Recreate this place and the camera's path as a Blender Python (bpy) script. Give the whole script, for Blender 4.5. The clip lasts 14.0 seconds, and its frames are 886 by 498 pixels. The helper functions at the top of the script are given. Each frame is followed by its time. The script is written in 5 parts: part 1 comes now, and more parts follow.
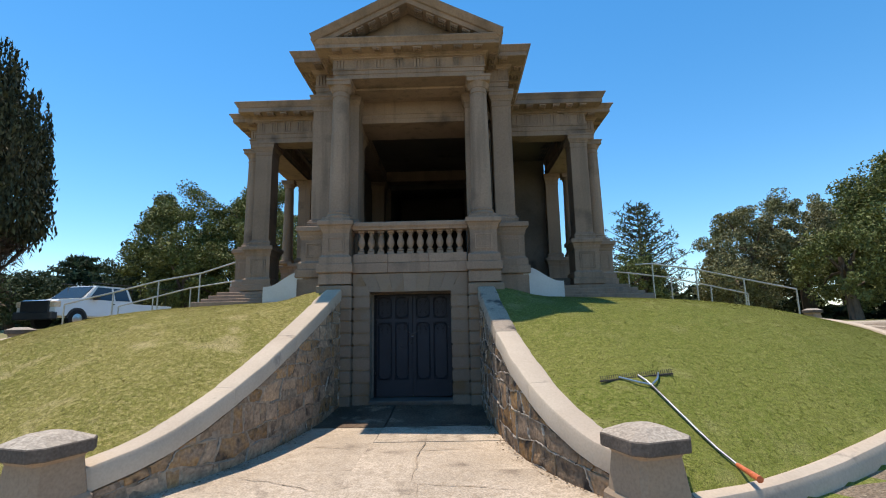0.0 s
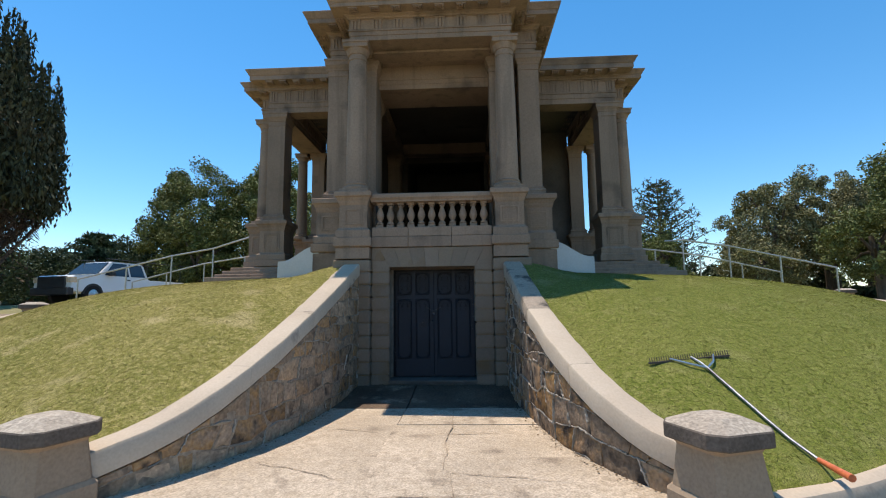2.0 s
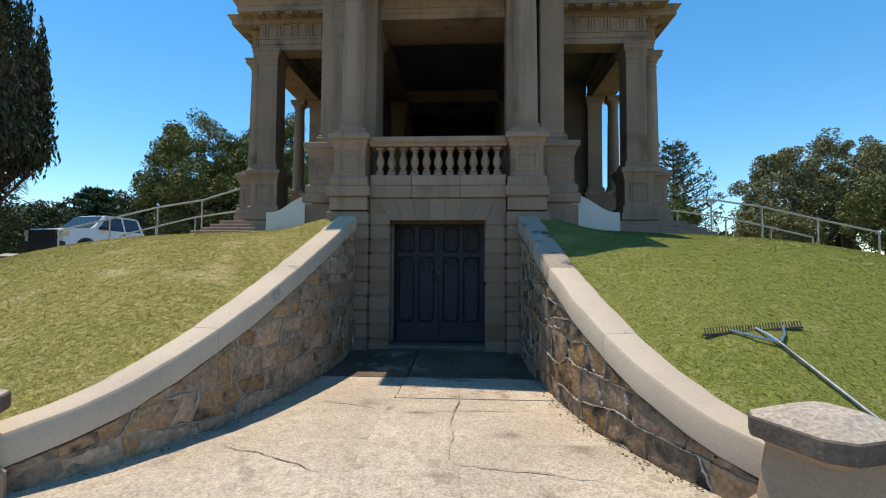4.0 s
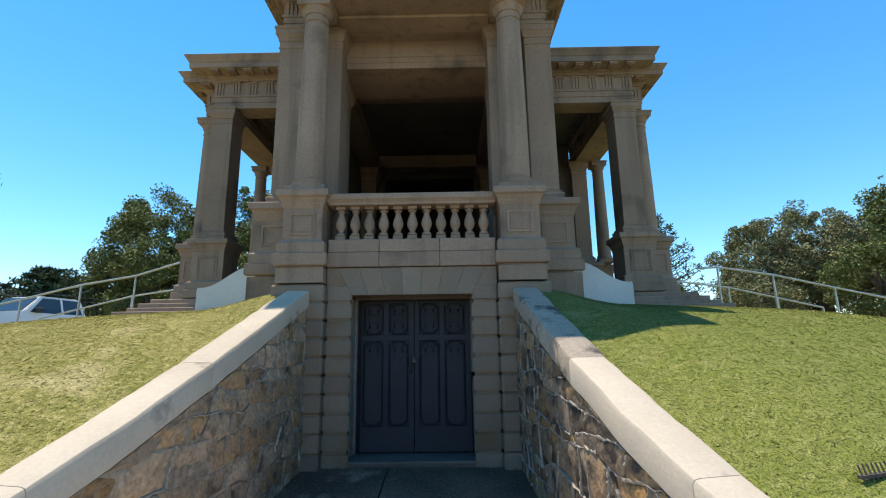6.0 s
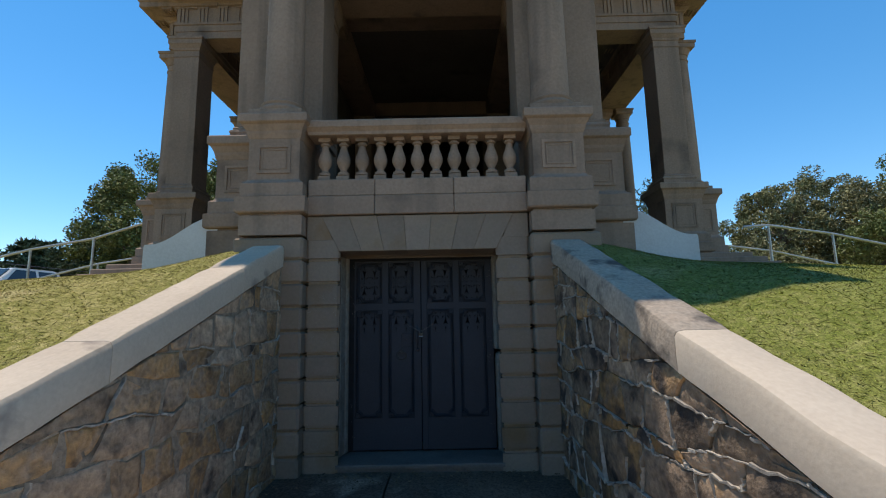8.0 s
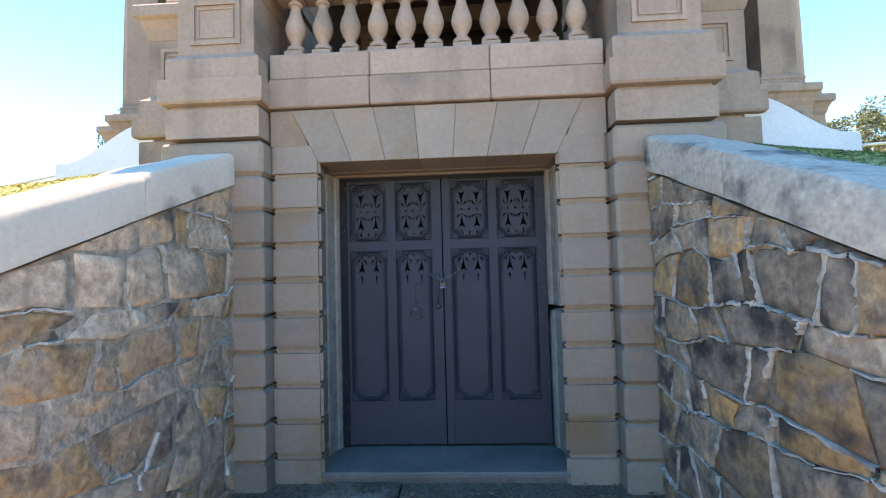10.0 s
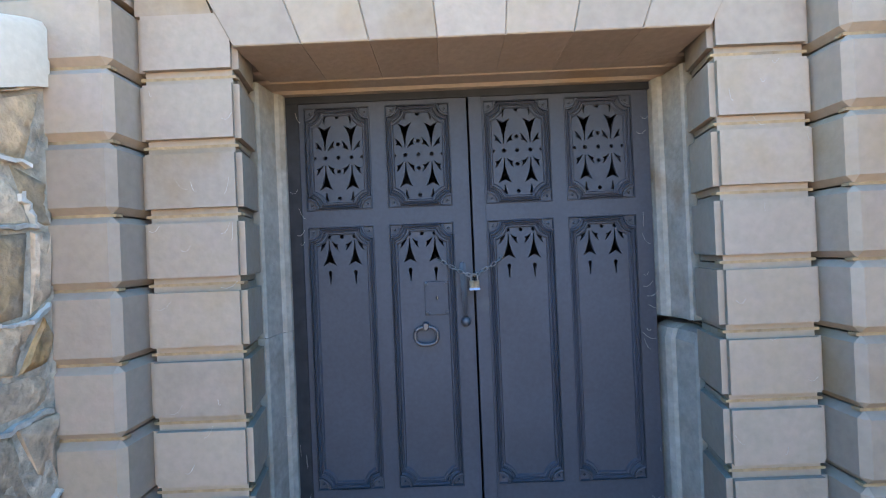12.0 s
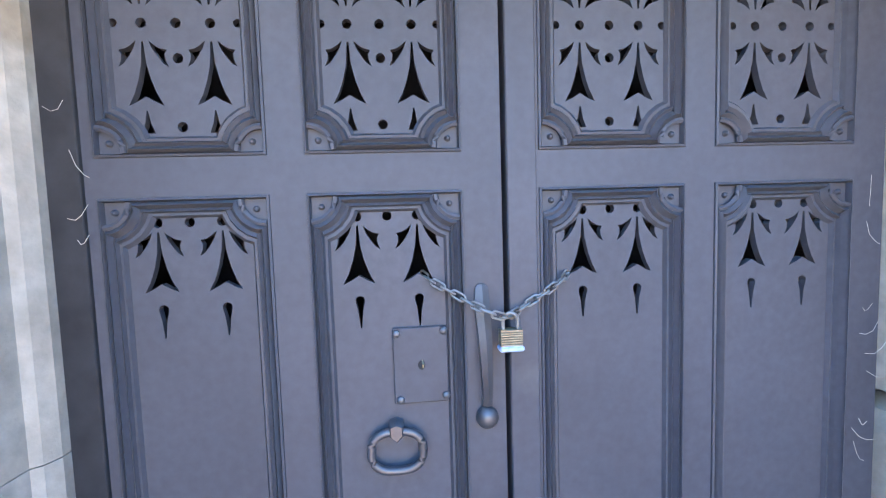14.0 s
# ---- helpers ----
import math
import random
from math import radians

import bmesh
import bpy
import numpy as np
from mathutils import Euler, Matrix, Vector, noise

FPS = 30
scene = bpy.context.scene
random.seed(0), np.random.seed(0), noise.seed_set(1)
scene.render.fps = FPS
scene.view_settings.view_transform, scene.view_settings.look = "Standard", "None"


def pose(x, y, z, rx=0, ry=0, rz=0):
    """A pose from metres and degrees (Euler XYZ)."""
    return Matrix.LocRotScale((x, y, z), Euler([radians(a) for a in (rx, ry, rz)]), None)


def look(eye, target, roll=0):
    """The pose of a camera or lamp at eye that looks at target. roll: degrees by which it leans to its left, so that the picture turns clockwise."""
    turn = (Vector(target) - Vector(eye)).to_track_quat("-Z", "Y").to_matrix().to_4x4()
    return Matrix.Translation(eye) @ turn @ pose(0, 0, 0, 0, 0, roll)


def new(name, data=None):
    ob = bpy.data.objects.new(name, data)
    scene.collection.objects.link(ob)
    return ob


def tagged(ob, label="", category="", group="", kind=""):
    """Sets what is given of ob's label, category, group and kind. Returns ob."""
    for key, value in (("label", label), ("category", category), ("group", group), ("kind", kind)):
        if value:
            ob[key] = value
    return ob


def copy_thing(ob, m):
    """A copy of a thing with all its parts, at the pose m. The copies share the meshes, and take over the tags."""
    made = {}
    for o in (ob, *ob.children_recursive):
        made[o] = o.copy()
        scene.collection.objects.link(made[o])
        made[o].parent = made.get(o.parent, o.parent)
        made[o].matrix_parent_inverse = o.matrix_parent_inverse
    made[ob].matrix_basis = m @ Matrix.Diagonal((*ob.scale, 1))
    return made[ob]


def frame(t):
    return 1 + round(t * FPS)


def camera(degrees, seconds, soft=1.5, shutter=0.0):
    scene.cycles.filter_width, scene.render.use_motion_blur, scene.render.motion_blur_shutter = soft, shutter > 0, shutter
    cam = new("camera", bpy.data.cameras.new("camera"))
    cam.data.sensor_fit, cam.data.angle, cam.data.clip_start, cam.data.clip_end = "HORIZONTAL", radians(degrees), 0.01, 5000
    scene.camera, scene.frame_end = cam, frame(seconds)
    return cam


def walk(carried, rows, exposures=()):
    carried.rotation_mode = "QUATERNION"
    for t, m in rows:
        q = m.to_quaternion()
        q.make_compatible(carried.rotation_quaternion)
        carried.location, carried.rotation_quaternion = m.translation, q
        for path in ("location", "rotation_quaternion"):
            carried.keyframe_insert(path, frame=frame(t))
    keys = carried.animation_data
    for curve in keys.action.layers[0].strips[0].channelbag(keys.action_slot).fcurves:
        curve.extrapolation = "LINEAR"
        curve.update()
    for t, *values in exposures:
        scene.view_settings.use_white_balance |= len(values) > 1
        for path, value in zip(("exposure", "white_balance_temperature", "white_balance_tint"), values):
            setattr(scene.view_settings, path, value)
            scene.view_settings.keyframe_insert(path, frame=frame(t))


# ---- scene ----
cam = camera(86.2, 14.0, 1.1)
PATH = [
    (0, (0.834, -9.329, 1.286), (0.789, -7.357, 1.615), -1.1),
    (0.5, (0.859, -9.183, 1.288), (0.793, -7.213, 1.627), -1.3),
    (1, (0.821, -9.043, 1.295), (0.69, -7.078, 1.644), -0.9),
    (1.5, (0.686, -8.922, 1.273), (0.525, -6.953, 1.581), -0.6),
    (2, (0.607, -8.843, 1.258), (0.512, -6.86, 1.501), -0.7),
    (2.5, (0.676, -8.702, 1.249), (0.606, -6.712, 1.441), -0.7),
    (3, (0.707, -8.511, 1.204), (0.593, -6.521, 1.362), 0.4),
    (3.2, (0.673, -8.419, 1.188), (0.554, -6.427, 1.314), 0.5),
    (5.3, (0.444, -6.943, 1.184), (0.402, -4.945, 1.263), -0.9),
    (5.5, (0.45, -6.809, 1.232), (0.436, -4.814, 1.363), -1.3),
    (6, (0.441, -6.433, 1.316), (0.429, -4.475, 1.722), -0.8),
    (6.5, (0.342, -6.13, 1.383), (0.364, -4.229, 2.002), -0.2),
    (7, (0.355, -5.776, 1.404), (0.398, -3.923, 2.156), -0.7),
    (7.5, (0.336, -5.393, 1.396), (0.326, -3.48, 1.98), -0.7),
    (8, (0.262, -5.01, 1.297), (0.255, -3.032, 1.593), -1.1),
    (8.5, (0.315, -4.583, 1.258), (0.281, -2.593, 1.452), -1.5),
    (9, (0.264, -4.218, 1.266), (0.143, -2.226, 1.39), -0.8),
    (9.2, (0.24, -4.057, 1.248), (0.104, -2.066, 1.382), -0.3),
    (11.3, (0.084, -2.481, 1.263), (0.053, -0.481, 1.269), -4.6),
    (11.5, (0.041, -2.318, 1.268), (0.025, -0.318, 1.285), -4.4),
    (12, (-0.108, -1.963, 1.292), (-0.123, 0.037, 1.301), -2.4),
    (12.5, (-0.153, -1.668, 1.278), (-0.088, 0.331, 1.299), -2.6),
    (13, (-0.125, -1.337, 1.311), (-0.002, 0.659, 1.278), -2.7),
    (13.5, (-0.172, -1.071, 1.39), (-0.061, 0.915, 1.184), -1.5),
    (14, (-0.189, -0.837, 1.373), (-0.004, 1.149, 1.219), -1.8),
]
EXPOSURES = [(0, 0.44, 6650, 14), (3.2, 0.37, 6650, 12), (5.5, 0.44, 6550, 8), (6.0, 0.75, 6550, 9), (7.5, 0.55, 6500, 12), (8.0, 0.3, 6550, 13), (8.5, 1.0, 6750, 16), (9.0, 1.4, 6850, 21), (9.5, 1.9, 6850, 22), (11.3, 3.3, 7000, 22), (12.5, 3.55, 6950, 25), (13.0, 4.05, 7050, 26), (13.5, 4.3, 7250, 28), (14, 4.6, 7700, 31)]
walk(cam, [(t, look(eye, target, roll)) for t, eye, target, roll in PATH], EXPOSURES)

# ---- light ----
from mathutils import bvhtree
SUN_WAY = Vector((-1.34, 1.42, 7.13)).normalized()
world = bpy.data.worlds.new("sky")
scene.world = world
world.use_nodes = True
wn = world.node_tree.nodes
sky = wn.new("ShaderNodeTexSky")
sky.sky_type = "NISHITA"
sky.sun_disc = False
sky.sun_elevation = math.asin(SUN_WAY.z)
sky.sun_rotation = math.atan2(SUN_WAY.x, SUN_WAY.y)
sky.air_density, sky.dust_density, sky.ozone_density = 1.0, 0.0, 3.0
vivid = wn.new("ShaderNodeHueSaturation")
vivid.inputs["Saturation"].default_value = 1.3
vivid.inputs["Hue"].default_value = 0.492
vivid.inputs["Value"].default_value = 1.0
world.node_tree.links.new(sky.outputs[0], vivid.inputs["Color"])
world.node_tree.links.new(vivid.outputs[0], wn["Background"].inputs[0])
wn["Background"].inputs[1].default_value = 0.15
sun = new("sun", bpy.data.lights.new("sun", "SUN"))
sun.data.energy, sun.data.angle, sun.data.color = 3.8, radians(0.53), (1.0, 0.92, 0.78)
sun.matrix_world = look(SUN_WAY * 40, (0, 0, 0))


# ---- materials ----
def material(name, a, b, rough=0.85, big=0.7, fine=14.0, bump=0.35, stain=None, stain_at=0.62, stain_scale=1.6, metal=0.0,
             vary=0.0, island=0.0, stretch=(1, 1, 1), depth=0.02, speck=0.25, other=None, streak=None, side=None, mottle=None, mottle_scale=11.0):
    """Two colours mixed by large and fine noise, with a stain colour, a bump and a change from piece to piece."""
    m = bpy.data.materials.new(name)
    m.use_nodes = True
    t, n = m.node_tree, m.node_tree.nodes
    out = n["Principled BSDF"]
    out.inputs["Roughness"].default_value = rough
    out.inputs["Metallic"].default_value = metal
    if rough > 0.55 and not metal:
        out.inputs["Specular IOR Level"].default_value = 0.18
    co = n.new("ShaderNodeTexCoord")
    mp = n.new("ShaderNodeMapping")
    mp.inputs["Scale"].default_value = stretch
    t.links.new(co.outputs["Object"], mp.inputs[0])
    info = n.new("ShaderNodeObjectInfo")

    def noise_at(scale, detail):
        k = n.new("ShaderNodeTexNoise")
        k.noise_dimensions = "4D"
        k.inputs["Scale"].default_value, k.inputs["Detail"].default_value = scale, detail
        t.links.new(mp.outputs[0], k.inputs["Vector"])
        w = n.new("ShaderNodeMath")
        w.operation = "MULTIPLY"
        w.inputs[1].default_value = 37.0
        t.links.new(info.outputs["Random"], w.inputs[0])
        t.links.new(w.outputs[0], k.inputs["W"])
        return k

    def mix(fac, x, y, blend="MIX"):
        k = n.new("ShaderNodeMix")
        k.data_type, k.blend_type = "RGBA", blend
        for src, sock in ((fac, k.inputs[0]), (x, k.inputs[6]), (y, k.inputs[7])):
            if isinstance(src, (int, float)):
                sock.default_value = src
            elif isinstance(src, tuple):
                sock.default_value = (*src, 1)
            else:
                t.links.new(src, sock)
        return k.outputs[2]

    def ramp(src, lo, hi):
        k = n.new("ShaderNodeMapRange")
        k.inputs[1].default_value, k.inputs[2].default_value = lo, hi
        t.links.new(src, k.inputs[0])
        return k.outputs[0]

    nb, nf = noise_at(big, 5), noise_at(fine, 7)
    col = mix(ramp(nb.outputs[0], 0.35, 0.65), a, b)
    if other:
        w = n.new("ShaderNodeMath")
        w.operation = "MULTIPLY"
        w.inputs[1].default_value = 7.0
        fr = n.new("ShaderNodeMath")
        fr.operation = "FRACT"
        t.links.new(info.outputs["Random"], w.inputs[0])
        t.links.new(w.outputs[0], fr.inputs[0])
        col = mix(ramp(fr.outputs[0], 0.45, 0.9), col, other)
    if mottle:
        col = mix(ramp(noise_at(mottle_scale, 6).outputs[0], 0.44, 0.66), col, mottle)
    if streak:
        st = n.new("ShaderNodeTexNoise")
        sm = n.new("ShaderNodeMapping")
        sm.inputs["Scale"].default_value = (5.0, 5.0, 0.35)
        st.inputs["Scale"].default_value, st.inputs["Detail"].default_value = 1.0, 6
        t.links.new(co.outputs["Object"], sm.inputs[0])
        t.links.new(sm.outputs[0], st.inputs["Vector"])
        col = mix(ramp(st.outputs[0], 0.52, 0.78), col, streak)
    if stain:
        ns = noise_at(stain_scale, 9)
        col = mix(ramp(ns.outputs[0], stain_at, stain_at + 0.12), col, stain)
    if side:
        sx = n.new("ShaderNodeSeparateXYZ")
        t.links.new(co.outputs["Object"], sx.inputs[0])
        reach = n.new("ShaderNodeMapRange")
        reach.inputs[1].default_value, reach.inputs[2].default_value, reach.inputs[4].default_value = -1.5, 3.0, 0.58
        t.links.new(sx.outputs[0], reach.inputs[0])
        col = mix(reach.outputs[0], col, side)
    col = mix(speck, col, ramp(nf.outputs[0], 0.3, 0.7), "OVERLAY")
    for amount, src in ((vary, info.outputs["Random"]), (island, n.new("ShaderNodeNewGeometry").outputs["Random Per Island"])):
        if amount:
            k = n.new("ShaderNodeMapRange")
            k.inputs[3].default_value, k.inputs[4].default_value = 1 - amount, 1 + amount
            t.links.new(src, k.inputs[0])
            hsv = n.new("ShaderNodeHueSaturation")
            t.links.new(col, hsv.inputs["Color"])
            t.links.new(k.outputs[0], hsv.inputs["Value"])
            col = hsv.outputs[0]
    t.links.new(col, out.inputs["Base Color"])
    if bump:
        bp = n.new("ShaderNodeBump")
        bp.inputs["Strength"].default_value, bp.inputs["Distance"].default_value = bump, depth
        t.links.new(nf.outputs[0], bp.inputs["Height"])
        t.links.new(bp.outputs[0], out.inputs["Normal"])
    return m


SANDSTONE = material("sandstone", (0.335, 0.236, 0.172), (0.255, 0.181, 0.133), 0.9, 0.8, 34, 0.3, (0.145, 0.108, 0.084), 0.57, 1.1, streak=(0.18, 0.134, 0.102), speck=0.10, depth=0.01)
# inner stone: the porch's shade is put into this darker colour
SHADESTONE = material("inner stone darkened for shade", (0.15, 0.122, 0.10), (0.10, 0.083, 0.07), 0.9, 0.8, 24, 0.2, (0.06, 0.05, 0.043), 0.6, 1.5, speck=0.1)
ASHLAR = material("pale ashlar", (0.255, 0.197, 0.149), (0.205, 0.159, 0.120), 0.88, 1.6, 38, 0.3, (0.21, 0.138, 0.078), 0.56, 1.7, vary=0.09, other=(0.235, 0.176, 0.126), mottle=(0.232, 0.174, 0.134), speck=0.07, depth=0.008)
COPING = material("limewashed concrete", (0.55, 0.45, 0.345), (0.46, 0.37, 0.28), 0.92, 1.2, 45, 0.35, (0.19, 0.155, 0.13), 0.62, 3.2, speck=0.07, depth=0.004)
COPEDARK = material("lichen-stained concrete", (0.43, 0.34, 0.255), (0.32, 0.255, 0.195), 0.94, 1.2, 45, 0.6, (0.085, 0.072, 0.062), 0.51, 4.2, speck=0.2, depth=0.008, mottle=(0.33, 0.27, 0.21))
POST = material("weathered concrete", (0.35, 0.258, 0.178), (0.285, 0.21, 0.145), 0.9, 1.5, 40, 0.4, (0.24, 0.185, 0.13), 0.64, 2.4, speck=0.12, depth=0.008)
POSTCAP = material("lichen-stained cap", (0.15, 0.12, 0.098), (0.095, 0.078, 0.064), 0.92, 2.2, 45, 0.6, (0.36, 0.30, 0.24), 0.66, 7.0, speck=0.25, depth=0.008)
CAPTOP = material("pale lichen crust", (0.44, 0.375, 0.30), (0.36, 0.30, 0.24), 0.95, 3, 45, 0.7, (0.13, 0.105, 0.085), 0.60, 9.0, speck=0.35, depth=0.01)
RUBBLE = material("tan rubble stone", (0.46, 0.325, 0.215), (0.31, 0.222, 0.152), 0.95, 5.0, 30, 0.55, (0.085, 0.066, 0.053), 0.565, 5.0, vary=0.26, depth=0.03, speck=0.32, other=(0.36, 0.21, 0.095), mottle=(0.29, 0.208, 0.145))
CRUSTED = material("dark-crusted rubble stone", (0.36, 0.25, 0.162), (0.225, 0.16, 0.11), 0.95, 5.0, 30, 0.55, (0.062, 0.05, 0.042), 0.50, 4.4, vary=0.3, depth=0.03, speck=0.32, other=(0.33, 0.185, 0.075), mottle=(0.205, 0.15, 0.106))
MORTAR = material("bed mortar", (0.36, 0.285, 0.21), (0.24, 0.19, 0.14), 0.95, 2.5, 24, 0.9, (0.12, 0.095, 0.072), 0.57, 4, speck=0.35, depth=0.03)
RIBBON = material("pale ribbon mortar", (0.40, 0.352, 0.295), (0.28, 0.243, 0.2), 0.95, 4, 40, 0.6, (0.19, 0.16, 0.135), 0.60, 6, island=0.25, speck=0.2)
PATH_MAT = material("worn concrete path", (0.52, 0.425, 0.325), (0.40, 0.325, 0.245), 0.95, 1.3, 60, 0.7, (0.23, 0.18, 0.135), 0.59, 2.6, vary=0.08, depth=0.012, speck=0.38, mottle=(0.40, 0.32, 0.235))
# dirt by the door, with the building's shade put into the colour
PATH_DIRT_SHADE = material("concrete darkened for dirt and shade", (0.165, 0.115, 0.08), (0.095, 0.068, 0.05), 0.95, 1.6, 50, 0.7, (0.34, 0.265, 0.195), 0.60, 2.2, depth=0.012, speck=0.45)
JOINT = material("ochre joint mortar", (0.27, 0.18, 0.098), (0.21, 0.142, 0.08), 0.95, 4, 40, 0.4, (0.16, 0.12, 0.085), 0.6, 5, speck=0.2)
JAMBSTONE = material("pale worn jamb stone", (0.26, 0.225, 0.187), (0.19, 0.165, 0.137), 0.88, 2.6, 38, 0.4, (0.17, 0.122, 0.08), 0.60, 3.6, speck=0.15, mottle=(0.25, 0.226, 0.195), depth=0.008)
LITTER = material("dry dirt with leaf litter", (0.30, 0.225, 0.15), (0.20, 0.15, 0.105), 0.97, 2.0, 60, 0.9, (0.42, 0.34, 0.23), 0.58, 22, depth=0.03, speck=0.5)
LAWN = material("mown lawn", (0.15, 0.15, 0.028), (0.215, 0.188, 0.05), 0.95, 0.7, 110, 0.5, (0.38, 0.31, 0.14), 0.57, 2.4, depth=0.012, speck=0.6, side=(0.11, 0.15, 0.02), mottle=(0.34, 0.285, 0.105), mottle_scale=24.0)
BLADE = material("grass blade", (0.165, 0.166, 0.032), (0.23, 0.202, 0.055), 0.9, 0.7, 60, 0.0, (0.44, 0.37, 0.17), 0.56, 2.6, island=0.42, speck=0.2, side=(0.12, 0.16, 0.023), mottle=(0.31, 0.268, 0.095), mottle_scale=42.0)
FIELD = material("far dry grass", (0.20, 0.185, 0.07), (0.26, 0.22, 0.11), 0.97, 0.15, 8, 0.5, (0.10, 0.12, 0.04), 0.55, 0.4)
WHITEWALL = material("white rendered wall", (0.56, 0.55, 0.53), (0.50, 0.49, 0.475), 0.85, 1.5, 40, 0.15, (0.45, 0.42, 0.38), 0.68, 3, speck=0.06)
DOORPAINT = material("slate-grey door paint", (0.0370, 0.0393, 0.0492), (0.0297, 0.0316, 0.040), 0.56, 2.5, 60, 0.06, (0.048, 0.049, 0.055), 0.64, 5.0, depth=0.004, speck=0.12)
IRONPAINT = material("grey painted iron", (0.04, 0.04, 0.047), (0.03, 0.03, 0.035), 0.4, 6, 60, 0.15, (0.10, 0.085, 0.075), 0.64, 20, metal=0.2, depth=0.003, speck=0.15)
CHAINSTEEL = material("dull galvanised chain", (0.16, 0.15, 0.145), (0.11, 0.10, 0.095), 0.5, 30, 90, 0.1, (0.13, 0.085, 0.06), 0.58, 60, metal=0.5, depth=0.001, speck=0.15)
BRASS = material("worn brass", (0.22, 0.17, 0.11), (0.16, 0.125, 0.085), 0.48, 30, 90, 0.05, metal=0.5, depth=0.001)
BLUEBUMP = material("blue bumper", (0.18, 0.26, 0.38), (0.15, 0.22, 0.33), 0.5, 30, 90, 0.0)
# near-black that stands in for darkness in hollows and along the door edge
BLACK = material("near-black shade", (0.02, 0.02, 0.022), (0.014, 0.014, 0.016), 0.9, 2, 20, 0.1)
SILLSTONE = material("worn slate sill", (0.17, 0.145, 0.125), (0.12, 0.102, 0.09), 0.75, 3, 40, 0.25, (0.11, 0.10, 0.09), 0.62, 6, speck=0.12)
RAILSTEEL = material("galvanised rail", (0.50, 0.48, 0.44), (0.42, 0.40, 0.37), 0.45, 4, 40, 0.05, metal=0.75)
BARK = material("grey-brown bark", (0.17, 0.125, 0.09), (0.11, 0.085, 0.065), 0.95, 1.5, 9, 0.9, stretch=(1, 1, 0.25), depth=0.05)
LEAF_OAK = material("oak leaf", (0.125, 0.142, 0.04), (0.18, 0.188, 0.065), 0.6, 0.35, 3, 0.0, island=0.45, speck=0.3)
LEAF_EUC = material("eucalyptus leaf", (0.185, 0.178, 0.072), (0.245, 0.22, 0.105), 0.6, 0.3, 3, 0.0, (0.15, 0.13, 0.07), 0.6, 0.8, island=0.45, speck=0.3)
LEAF_PINE = material("conifer needle", (0.06, 0.08, 0.038), (0.085, 0.105, 0.05), 0.7, 0.4, 3, 0.0, island=0.4, speck=0.3)
LEAF_CYP = material("cypress foliage", (0.052, 0.056, 0.028), (0.08, 0.076, 0.04), 0.75, 0.5, 4, 0.0, (0.07, 0.045, 0.028), 0.60, 0.5, island=0.45, speck=0.3)
TWIG = material("bare brown twig", (0.10, 0.065, 0.048), (0.065, 0.045, 0.035), 0.95, 2, 20, 0.0, island=0.4)
CARWHITE = material("white car paint", (0.80, 0.80, 0.79), (0.77, 0.77, 0.76), 0.22, 1, 20, 0.0, speck=0.03)
CARBLACK = material("black plastic", (0.025, 0.025, 0.027), (0.018, 0.018, 0.02), 0.45, 4, 20, 0.05)
TYRE = material("tyre rubber", (0.03, 0.03, 0.03), (0.02, 0.02, 0.02), 0.85, 4, 30, 0.2)
STEEL = material("bright steel", (0.55, 0.55, 0.55), (0.48, 0.48, 0.48), 0.3, 5, 30, 0.0, metal=0.9)
LAMPLENS = material("clear lamp lens", (0.75, 0.62, 0.45), (0.70, 0.45, 0.25), 0.2, 12, 30, 0.0)
RAKEWOOD = material("dark rake bar", (0.10, 0.08, 0.065), (0.07, 0.06, 0.05), 0.7, 6, 40, 0.1)
RAKEPOLE = material("grey aluminium pole", (0.30, 0.30, 0.31), (0.22, 0.22, 0.23), 0.4, 6, 40, 0.05, (0.07, 0.07, 0.075), 0.5, 1.5, metal=0.6)
ORANGE = material("orange plastic grip", (0.62, 0.16, 0.06), (0.55, 0.13, 0.05), 0.5, 6, 40, 0.05)
GRANITE = material("pale memorial stone", (0.42, 0.39, 0.35), (0.34, 0.31, 0.28), 0.8, 2, 30, 0.2, (0.22, 0.20, 0.18), 0.62, 2)
DRYLEAF = material("dry leaf", (0.20, 0.135, 0.075), (0.11, 0.075, 0.05), 0.9, 6, 30, 0.0, island=0.5)
WEB = material("dusty cobweb thread", (0.36, 0.33, 0.29), (0.26, 0.235, 0.2), 0.9, 20, 50, 0.0)

GLASS = bpy.data.materials.new("tinted glass")
GLASS.use_nodes = True
gb = GLASS.node_tree.nodes["Principled BSDF"]
gb.inputs["Base Color"].default_value = (0.03, 0.045, 0.06, 1)
gb.inputs["Roughness"].default_value = 0.06


# ---- building blocks ----
def root(name, label, category, group="", kind="", at=(0, 0, 0)):
    ob = new(name)
    ob.location = at
    ob.empty_display_size = 0.1
    return tagged(ob, label, category, group, kind)


def mesh_of(bm, name, mat, smooth=False):
    me = bpy.data.meshes.new(name)
    bm.normal_update()
    bm.to_mesh(me)
    bm.free()
    me.materials.append(mat)
    if smooth:
        me.polygons.foreach_set("use_smooth", [True] * len(me.polygons))
        me.set_sharp_from_angle(angle=radians(40))
    return me


def part(name, bm, mat, parent=None, label="", smooth=False):
    """One mesh object, under a thing or a part."""
    ob = new(name, mesh_of(bm, name, mat, smooth))
    if parent:
        ob.parent = parent
        bpy.context.view_layer.update()
        ob.matrix_parent_inverse = parent.matrix_world.inverted()
    return tagged(ob, label)


def structure(name, bm, mat, label, category, smooth=False):
    return tagged(part(name, bm, mat, None, label, smooth), label, category, kind="structure")


